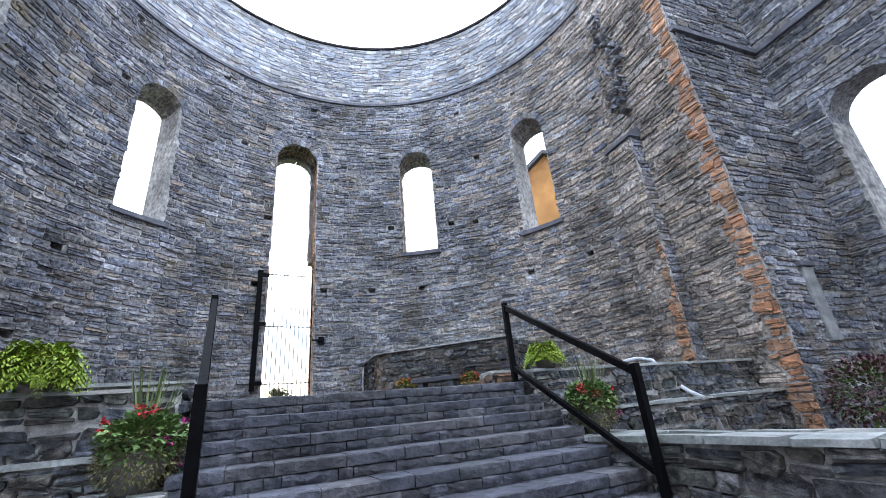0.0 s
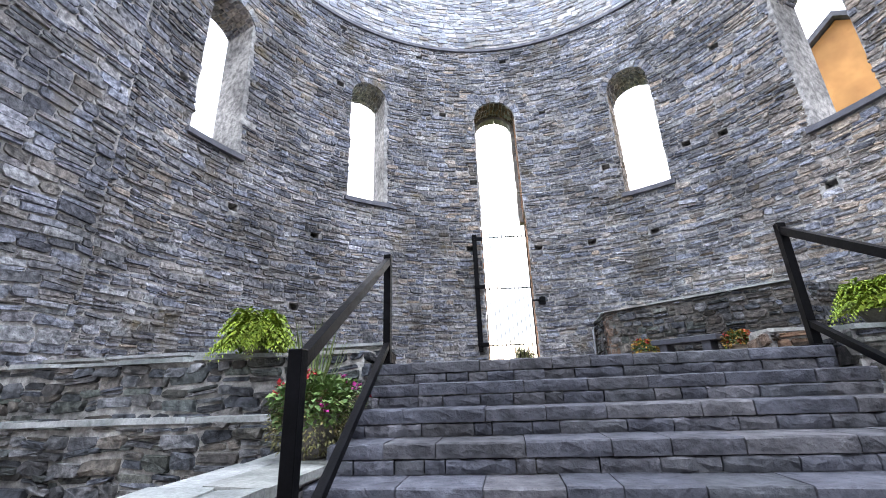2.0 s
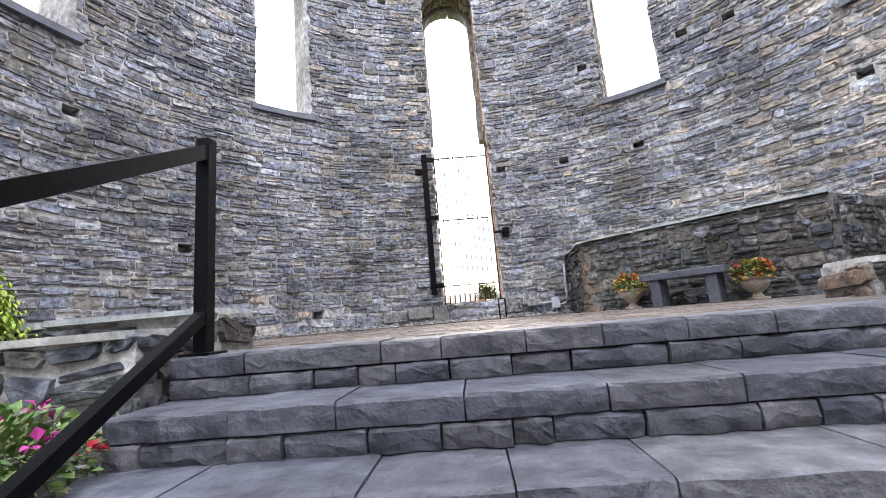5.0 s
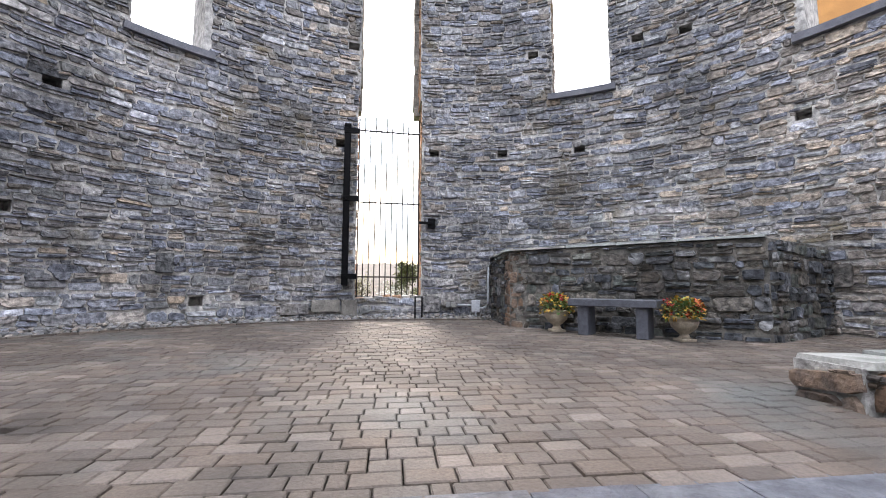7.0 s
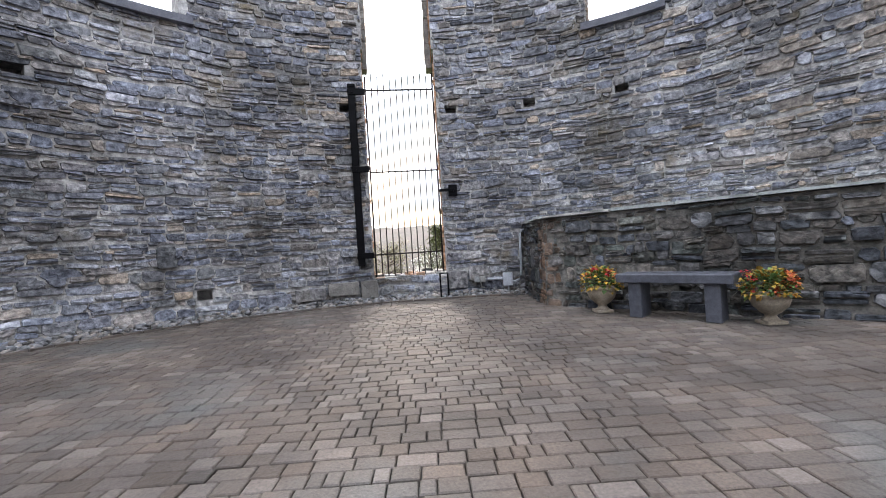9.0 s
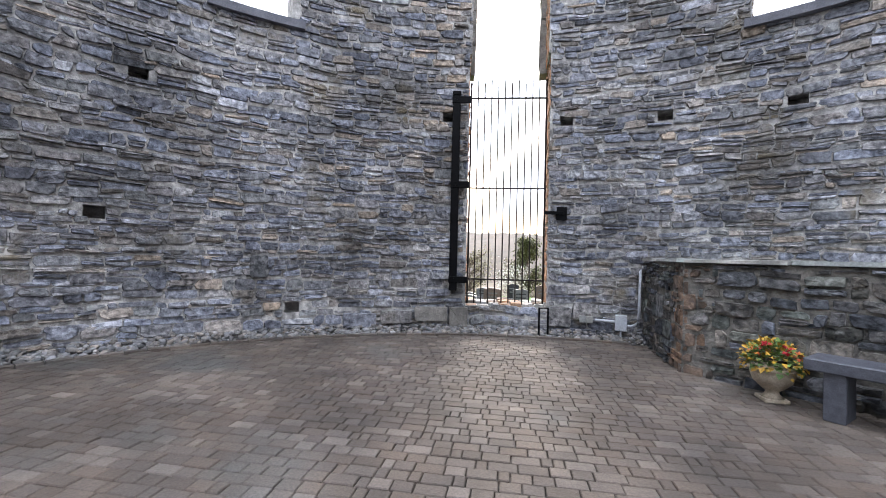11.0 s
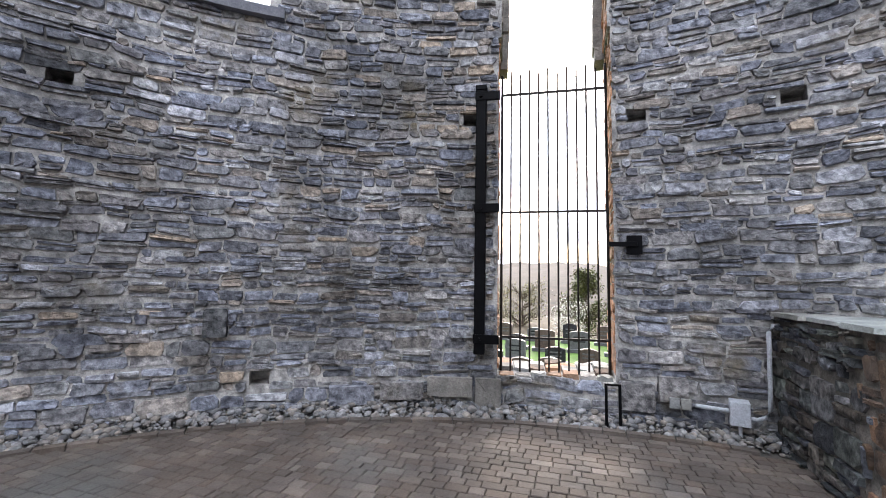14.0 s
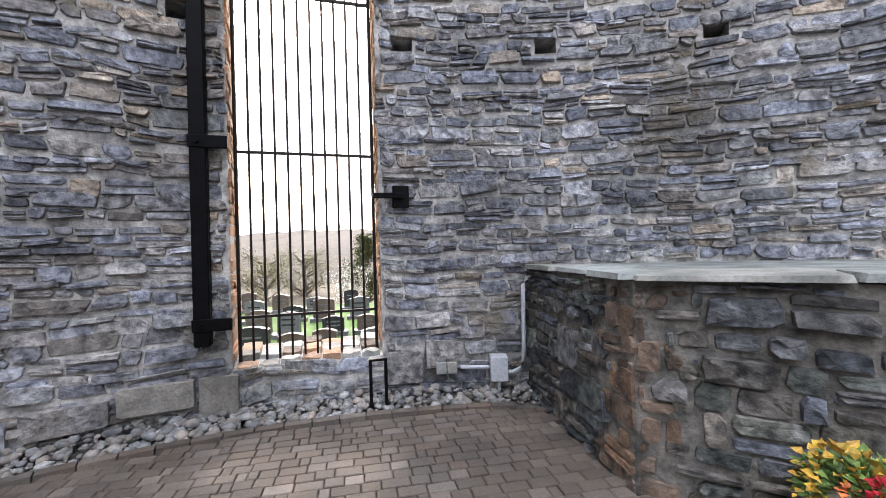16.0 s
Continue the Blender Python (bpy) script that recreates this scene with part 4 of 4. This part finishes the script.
def in_gutter(r):
    a = radians(r.uniform(79, 184))
    rr = R + 0.02 - 0.36 * r.random() ** 0.8
    return CX + rr * math.cos(a), CY + rr * math.sin(a), -0.035 + 0.09 * (rr - R + 0.37) / 0.4 + r.uniform(0, 0.015)


pebbles("gravel", 2600, in_gutter, 0.016, 0.06, M_PEBBLE, "grey and white river pebbles along the wall foot", 51)

# ---- conduit and box ----
conduit = thing("electrical_conduit", "pale grey plastic conduit with a junction box on the wall", "conduit")
pt = lambda s, z, o=0.12: on_apse(s, z, o)
S_BOX = 1.7
part("pipe", tube(bmesh.new(), [pt(S_BOX - 0.36, 0.26), pt(S_BOX - 0.06, 0.25)], 0.02, 8), M_PVC, conduit, smooth=True)
part("pipe", tube(bmesh.new(), [pt(S_BOX + 0.06, 0.2), pt(S_BOX + 0.14, 0.2), pt(S_BOX + 0.2, 0.23), pt(S_BOX + 0.235, 0.3), pt(S_BOX + 0.24, 0.42), pt(S_BOX + 0.245, 0.75), pt(S_BOX + 0.25, 1.0), pt(S_BOX + 0.28, 1.06), pt(S_BOX + 0.36, 1.075)], 0.02, 8), M_PVC, conduit, smooth=True)
part("stub", tube(bmesh.new(), [pt(S_BOX, -0.02), pt(S_BOX, 0.14)], 0.016, 8), M_PVC, conduit)
bx = part("junction_box", boxed(-0.08, 0.08, -0.06, 0.1, -0.11, 0.11, 0.006), M_PVC, conduit, "grey plastic box")
bx.matrix_world = Matrix.Translation(pt(S_BOX, 0.24)) @ pose(0, 0, 0, 0, 0, -10)
for d in (-0.44, -0.54):
    o = part("outlet_cover", boxed(-0.045, 0.045, -0.02, 0.02, -0.05, 0.05, 0.004), M_COPE, conduit)
    o.matrix_world = Matrix.Translation(pt(S_BOX + d, 0.26)) @ pose(0, 0, 0, 0, 0, -5)
hose = thing("drain_hose", "pale grey plastic pipe bent over the terrace wall", "pipe")
part("pipe", tube(bmesh.new(), [(4.3, -0.95, 0.2), (4.75, -1.0, 0.26), (4.85, -1.2, 0.2), (4.87, -1.4, -0.1), (4.95, -1.62, -0.3), (5.05, -1.75, -0.4), (5.08, -1.85, -0.85)], 0.03, 8), M_PVC, hose, smooth=True)


# ---- plants ----
def leaf(verts, faces, base, way, up, length, width, droop=0.25):
    """A folded leaf of four faces."""
    way = Vector(way).normalized()
    side = way.cross(Vector(up))
    side = side.normalized() if side.length > 1e-4 else Vector((1, 0, 0))
    nrm = side.cross(way)
    base = Vector(base)
    k = len(verts)
    mid, tip = base + way * length * 0.5, base + way * length - nrm * length * droop
    verts += [tuple(base), tuple(mid + side * width / 2 + nrm * width * 0.15), tuple(mid), tuple(mid - side * width / 2 + nrm * width * 0.15), tuple(tip)]
    faces += [(k, k + 1, k + 2), (k, k + 2, k + 3), (k + 1, k + 4, k + 2), (k + 2, k + 4, k + 3)]


def ball_way(r, low=-0.2):
    while True:
        v = Vector((r.uniform(-1, 1), r.uniform(-1, 1), r.uniform(low, 1)))
        if 0.2 < v.length < 1:
            return v.normalized()


def leafage(name, n, centre, radii, size, mat, parent, r, low=-0.2, width=0.55, label="", shell=0.55):
    verts, faces = [], []
    for _ in range(n):
        w = ball_way(r, low)
        q = shell + (1 - shell) * r.random()
        p = Vector((centre[0] + w.x * radii[0] * q, centre[1] + w.y * radii[1] * q, centre[2] + w.z * radii[2] * q))
        d = (w + Vector((r.uniform(-0.6, 0.6), r.uniform(-0.6, 0.6), r.uniform(-0.4, 0.5)))).normalized()
        l = size * r.uniform(0.6, 1.3)
        leaf(verts, faces, p, d, (r.uniform(-0.5, 0.5), r.uniform(-0.5, 0.5), 1), l, l * width, r.uniform(0, 0.4))
    return piece(name, verts, faces, mat, parent, label, kind="stuff")


def fern(m, seed, scale=1.0):
    r = random.Random(seed)
    ob = thing("fern", "bright yellow-green fern in a low pot on the terrace wall", "fern", m, "ferns on the terraces")
    part("pot", lathe(bmesh.new(), [(0.07, 0.0), (0.09, 0.03), (0.11, 0.1), (0.115, 0.11), (0.1, 0.11)], 16), M_GREYPOT, ob, "dark plastic pot", True)
    verts, faces = [], []
    for _ in range(230):
        a, k = r.uniform(0, 2 * math.pi), r.random()
        reach, rise = (0.16 + 0.26 * k ** 0.6 + r.uniform(-0.05, 0.05)) * scale, (0.34 - 0.26 * k + r.uniform(-0.05, 0.05)) * scale
        d = Vector((math.cos(a), math.sin(a), 0))
        pts = []
        for i in range(12):
            t = i / 11
            pts.append(Vector((0, 0, 0.1)) + d * (0.04 + reach * t) + Vector((0, 0, rise * math.sin(t * 2.3) * 1.1 - (0.08 + 0.15 * k) * scale * t ** 2.4)))
        side = Vector((-d.y, d.x, 0))
        for i in range(1, 11):
            w = (0.1 if i < 7 else 0.13 - i * 0.01) * scale * r.uniform(0.8, 1.2)
            for sgn in (1, -1):
                way = side * sgn * 0.9 + (pts[i + 1] - pts[i]).normalized() * 0.9 + Vector((0, 0, r.uniform(-0.3, 0.05)))
                leaf(verts, faces, pts[i], way, (0, 0, 1), w, w * 0.4, 0.2)
    piece("fronds", verts, faces, M_FERN, ob)
    return ob


fern(Matrix.Translation(st(-2.88, -0.06, 0.1)), 61, 0.88)
fern(Matrix.Translation(st(2.15, 0.0, 0.13)), 62, 0.66)


def planter(m, seed, label):
    """A grey pot with geraniums, spikes and trailing dry stems."""
    r = random.Random(seed)
    ob = thing("planter", label, "plant pot", m @ Matrix.Scale(0.88, 4), "planters beside the stairs")
    part("pot", lathe(bmesh.new(), [(0.13, 0.0), (0.15, 0.02), (0.2, 0.26), (0.215, 0.27), (0.215, 0.3), (0.19, 0.3), (0.18, 0.27)], 24), M_GREYPOT, ob, "weathered grey pot", True)
    part("soil", lathe(bmesh.new(), [(0.01, 0.26), (0.185, 0.265), (0.18, 0.255)], 16), M_SOIL, ob)
    leafage("foliage", 1100, (0, 0, 0.37), (0.29, 0.29, 0.21), 0.055, M_LEAF, ob, r, -0.55, 0.95, "", 0.6)
    leafage("trailing_stem", 1900, (0, 0, 0.24), (0.31, 0.31, 0.25), 0.036, M_DRY, ob, r, -0.9, 0.45, "dry trailing stems", 0.7)
    verts, faces = [], []
    for _ in range(28):
        a, lean = r.uniform(0, 2 * math.pi), r.uniform(0.05, 0.75)
        leaf(verts, faces, (0.02 * math.cos(a), 0.02 * math.sin(a), 0.36), (math.cos(a) * lean, math.sin(a) * lean, 1), (math.cos(a), math.sin(a), 0.2), r.uniform(0.45, 0.75), 0.016, 0.12 * lean)
    piece("spike_leaves", verts, faces, M_SPIKE, ob, "pale green sword-shaped leaves")
    for k in range(5):
        a = r.uniform(0, 2 * math.pi)
        leafage("red_flower", 18, (0.26 * math.cos(a), 0.26 * math.sin(a), 0.52 + r.uniform(-0.1, 0.08)), (0.045, 0.045, 0.035), 0.035, M_RED, ob, r, -0.5, 0.9, "red geranium flower head", 0.3)
    for k in range(2):
        a = r.uniform(-1.5, 0.8)
        leafage("pink_flower", 14, (0.3 * math.cos(a), 0.3 * math.sin(a), 0.3 + r.uniform(-0.12, 0.1)), (0.03, 0.03, 0.03), 0.035, M_PINK, ob, r, -0.5, 0.9, "magenta petunia flower", 0.3)
    return ob


planter(Matrix.Translation(st(-1.96, -0.8, -0.61)), 71, "grey pot of geraniums and spiky leaves on the cheek wall")
planter(Matrix.Translation(st(2.0, -0.86, -0.61)), 72, "grey pot of geraniums and spiky leaves on the cheek wall")


def petunia(m, seed):
    r = random.Random(seed)
    ob = thing("petunia", "low trailing petunia with magenta and red flowers on the terrace ledge", "plant", m)
    part("root_ball", lathe(bmesh.new(), [(0.05, -0.01), (0.12, 0.0), (0.1, 0.06), (0.04, 0.09)], 12), M_SOIL, ob, "dark soil")
    leafage("foliage", 900, (0, 0, 0.1), (0.27, 0.3, 0.17), 0.045, M_LEAF, ob, r, -0.3, 0.7, "", 0.35)
    leafage("trailing_stem", 700, (0, -0.05, 0.05), (0.3, 0.34, 0.2), 0.032, M_DRY, ob, r, -0.5, 0.45, "dry trailing stems", 0.6)
    for k in range(9):
        w = ball_way(r, 0.0)
        leafage("flower", 12, (0.26 * w.x, 0.3 * w.y, 0.1 + 0.17 * w.z), (0.03, 0.03, 0.022), 0.034, M_RED if k % 4 == 0 else M_PINK, ob, r, -0.3, 0.9, "", 0.3)
    return ob


petunia(Matrix.Translation(st(-1.98, -0.5, -0.37)), 76)


def urn(m, seed, label, scale, reds):
    r = random.Random(seed)
    ob = thing("flower_urn", label, "urn", m @ Matrix.Scale(scale, 4), "urns beside the bench")
    part("foot", boxed(-0.1, 0.1, -0.1, 0.1, 0, 0.035, 0.006), M_URN, ob)
    part("bowl", lathe(bmesh.new(), [(0.09, 0.035), (0.06, 0.06), (0.05, 0.09), (0.09, 0.12), (0.15, 0.18), (0.175, 0.25), (0.165, 0.27), (0.195, 0.29), (0.195, 0.31), (0.16, 0.31), (0.15, 0.27)], 32, 0.018), M_URN, ob, "tan cast-stone bowl", True)
    leafage("foliage", 330, (0, 0, 0.36), (0.22, 0.22, 0.17), 0.06, M_LEAF, ob, r, -0.2, 0.8)
    leafage("yellow_bloom", 250, (0, 0, 0.37), (0.25, 0.25, 0.19), 0.05, M_YELLOW, ob, r, -0.35, 0.8, "yellow fading blooms", 0.75)
    for k in range(reds):
        a = r.uniform(0, 6.3)
        leafage("bloom", 16, (0.2 * math.cos(a), 0.2 * math.sin(a), 0.4 + r.uniform(-0.08, 0.12)), (0.035, 0.035, 0.03), 0.035, M_ORANGE if k % 3 else M_RED, ob, r, -0.5, 0.9, "", 0.3)
    return ob


urn(pose(2.03, 2.98, 0.0), 81, "small tan stone urn of yellow flowers", 0.92, 4)
urn(pose(3.13, 1.93, 0.0), 82, "tan stone urn of yellow, orange and red flowers", 0.86, 14)

bush = thing("shrub", "round dark plum-coloured shrub before the transept wall", "shrub", pose(6.75, -2.85, LOW))
r_b = random.Random(91)
part("stem", tube(bmesh.new(), [(0, 0, -0.05), (0.03, 0, 0.8)], 0.03, 6), M_BARK, bush)
leafage("leaves", 700, (0, 0, 1.0), (0.5, 0.5, 0.44), 0.07, M_LEAF, bush, r_b, -0.7, 0.6)
leafage("plum_leaves", 1500, (0, 0, 1.02), (0.54, 0.54, 0.47), 0.06, M_PLUM, bush, r_b, -0.6, 0.7, "dark plum leaves", 0.7)

# ---- graveyard and distance beyond the gate ----
LAWN = -0.85
prism("lawn", [(-14, 6.8), (12, 6.8), (14, 20), (-18, 20)], -3.2, LAWN, M_GRASS, "mown green lawn of the graveyard", "lawn")
M_G1 = material("grey_gravestone", (0.11, 0.11, 0.115), None, 0.5, scale=15, bump=0.1)
M_G2 = material("brown_gravestone", (0.1, 0.07, 0.058), None, 0.5, scale=15, bump=0.1)
M_G3 = material("black_gravestone", (0.03, 0.03, 0.035), None, 0.25, scale=15, bump=0.05)


def gravestone(x, y, w, h, mat, word, turn):
    ob = thing("gravestone", word + " gravestone with a gently curved top on the lawn", "gravestone", pose(x, y, LAWN, 0, 0, turn), "gravestones")
    part("plinth", boxed(-w / 2 - 0.1, w / 2 + 0.1, -0.17, 0.17, -0.03, 0.12, 0.01), M_G1, ob, "grey plinth")
    bm = bmesh.new()
    prof = [(-w / 2, 0.12), (w / 2, 0.12)] + [(w / 2 - w * i / 8, h - 0.06 + 0.06 * math.sin(math.pi * i / 8)) for i in range(9)]
    f = [bm.verts.new((px, -0.08, pz)) for px, pz in prof]
    g = [bm.verts.new((px, 0.08, pz)) for px, pz in prof]
    bm.faces.new(f)
    bm.faces.new(g)
    for i in range(len(f)):
        j = (i + 1) % len(f)
        bm.faces.new((f[i], f[j], g[j], g[i]))
    part("tablet", bm, mat, ob)
    for k in range(2):
        part("inscription", boxed(-w * 0.3, w * 0.3, -0.086, -0.078, h * (0.72 - 0.2 * k) - 0.02, h * (0.72 - 0.2 * k) + 0.02), M_G1 if mat is not M_G1 else M_G3, ob)


r_g = random.Random(101)
kinds = [(M_G3, "black polished"), (M_G2, "brown granite"), (M_G2, "brown granite"), (M_G1, "grey granite"), (M_G3, "black polished"), (M_G2, "brown granite"), (M_G1, "pale grey granite")]
k = 0
for y, xs in ((10.6, (-2.5, -1.75, -1.05, -0.1, 0.9)), (13.0, (-3.2, -2.3, -1.2, -0.2, 0.9)), (15.6, (-4.0, -2.9, -1.7, -0.6, 0.6)), (18.2, (-5.0, -3.7, -2.4, -1.1, 0.2, 1.5))):
    for x in xs:
        mat, word = kinds[k % len(kinds)]
        gravestone(x + r_g.uniform(-0.12, 0.12), y + r_g.uniform(-0.3, 0.3), r_g.uniform(0.5, 0.68), r_g.uniform(0.52, 0.78), mat, word, r_g.uniform(-6, 6))
        k += 1


def tree(name, label, x, y, z, h, spread, seed, mat, n, size, evergreen=False):
    r = random.Random(seed)
    ob = thing(name, label, "tree", pose(x, y, z))
    bm = bmesh.new()
    tube(bm, [(0, 0, -0.1), (0.02 * h, 0, h * 0.35), (0, 0.01 * h, h * 0.85)], h * 0.025, 7, h * 0.006)
    limbs = []
    for i in range(30):
        a, z0 = r.uniform(0, 6.3), h * r.uniform(0.08 if evergreen else 0.2, 0.8)
        e = Vector((math.cos(a), math.sin(a), r.uniform(0.2, 0.9))) * spread * r.uniform(0.5, 0.95) * (1.1 - z0 / h if evergreen else 0.8)
        p = Vector((0.01 * h, 0, z0))
        tube(bm, [p, p + e * 0.5, p + e], h * 0.01, 5, h * 0.003)
        limbs.append((p, e))
    part("trunk", bm, M_BARK, ob)
    verts, faces = [], []
    for _ in range(n):
        p, e = r.choice(limbs)
        c = p + e * r.uniform(0.3, 1.15) + Vector((r.gauss(0, 1), r.gauss(0, 1), r.gauss(0, 1))) * spread * (0.1 if evergreen else 0.13)
        l = size * r.uniform(0.6, 1.4)
        leaf(verts, faces, c, ball_way(r, -0.6), (0.3, 0.2, 1), l, l * 0.55)
    if n:
        piece("crown", verts, faces, mat, ob)
    return ob


tree("tree", "olive-green bushy evergreen beyond the graveyard", -0.9, 27, -2.0, 5.0, 1.9, 111, M_TREE, 7000, 0.15, True)
tree("blossom_bush", "bush with white blossom before the evergreen", -1.5, 23.5, -1.9, 2.7, 1.3, 112, M_WHITE, 1300, 0.1)
tree("tree", "olive-brown bare tree at the edge of the graveyard", -8.5, 33, -3.2, 5.0, 2.6, 113, M_DRY, 5000, 0.13)
tree("tree", "olive-brown bare tree at the edge of the graveyard", -6.3, 36, -3.6, 5.4, 2.6, 114, M_DRY, 5000, 0.13)
tree("tree", "olive-brown bare tree at the edge of the graveyard", 3.4, 38, -3.6, 5.0, 2.4, 115, M_DRY, 5000, 0.13)

# wooded hills
r_h = random.Random(121)
verts, faces = [], []
n = 80
for j, (dist, base) in enumerate(((42, -4.5), (85, 0.6), (150, 4.5), (220, 11))):
    for i in range(n + 1):
        x = -170 + 340 * i / n
        verts.append((x, dist + 12 * math.sin(i * 0.3 + j), base + (2.4 * math.sin(x * 0.035 + 2.6) + 1.0 * math.sin(x * 0.09 + j) + r_h.uniform(-0.5, 0.9)) * (0.3 if j < 2 else 1)))
for j in range(3):
    for i in range(n):
        a = j * (n + 1) + i
        faces.append((a, a + 1, a + n + 2, a + n + 1))
tagged(piece("backdrop_hills", verts, faces, M_WOODS), "low hills covered in bare brown woods", "hills", kind="structure")

# tan building beside the ruin, seen through a window
house = thing("house", "tan-clad building with a steep grey roof beside the ruin", "building", pose(15.0, 13.0, -2.0, 0, 0, 50))
bm = bmesh.new()
prof = [(-6, 0), (6, 0), (6, 10.6), (0, 15.2), (-6, 10.6)]
f = [bm.verts.new((-3, px, pz)) for px, pz in prof]
g = [bm.verts.new((5, px, pz)) for px, pz in prof]
bm.faces.new(f)
bm.faces.new(g)
for i in range(5):
    j = (i + 1) % 5
    bm.faces.new((f[i], f[j], g[j], g[i]))
part("wall", bm, M_TAN, house)
for sgn in (1, -1):
    bm = bmesh.new()
    a = [(-3.3, 0, 15.25), (-3.3, sgn * 6.4, 10.35), (5.3, sgn * 6.4, 10.35), (5.3, 0, 15.25)]
    lo = [bm.verts.new(v) for v in a]
    hi = [bm.verts.new((v[0], v[1], v[2] + 0.25)) for v in a]
    bm.faces.new(lo)
    bm.faces.new(hi)
    for i in range(4):
        bm.faces.new((lo[i], lo[(i + 1) % 4], hi[(i + 1) % 4], hi[i]))
    part("roof", bm, M_ROOF, house)
part("trim_board", boxed(-3.04, -3.0, -6, 6, 7.0, 7.15), M_URN, house)

# ---- stonework of the apse, near pieces single ----
r_ap = random.Random(5)
field, warm = [], []
for stone in courses(S_LEFT, S_RIGHT, -0.02, COURSE_Z, 0.05, 0.15, 0.1, 0.36, apse_blocked, r_ap, depth=(0.008, 0.042)):
    share = max(0.0, min(0.75, (stone[0] - 4.6) / 5.5)) + 0.06 + (0.25 if -1.5 < stone[0] + 0.2 < -0.4 and stone[2] > 1.5 else 0.0)
    (warm if r_ap.random() < share else field).append(stone)
lay("stonework", field, on_apse, M_STONE, wall_apse, r_ap, near=lambda s, z: -2.4 < s < 1.6 and 0 < z < 2.2)
lay("brown_stonework", warm, on_apse, M_WARM, wall_apse, r_ap)
# upper stones get the paler tone that carries the skylight
lay("stonework", courses(S_LEFT, S_RIGHT, COURSE_Z + 0.12, RIM_Z, 0.07, 0.16, 0.12, 0.38, lambda s, z: False, r_ap), lambda s, z, o: on_apse(s, z, o, R + 0.12), M_SKYLIT, wall_upper, r_ap)
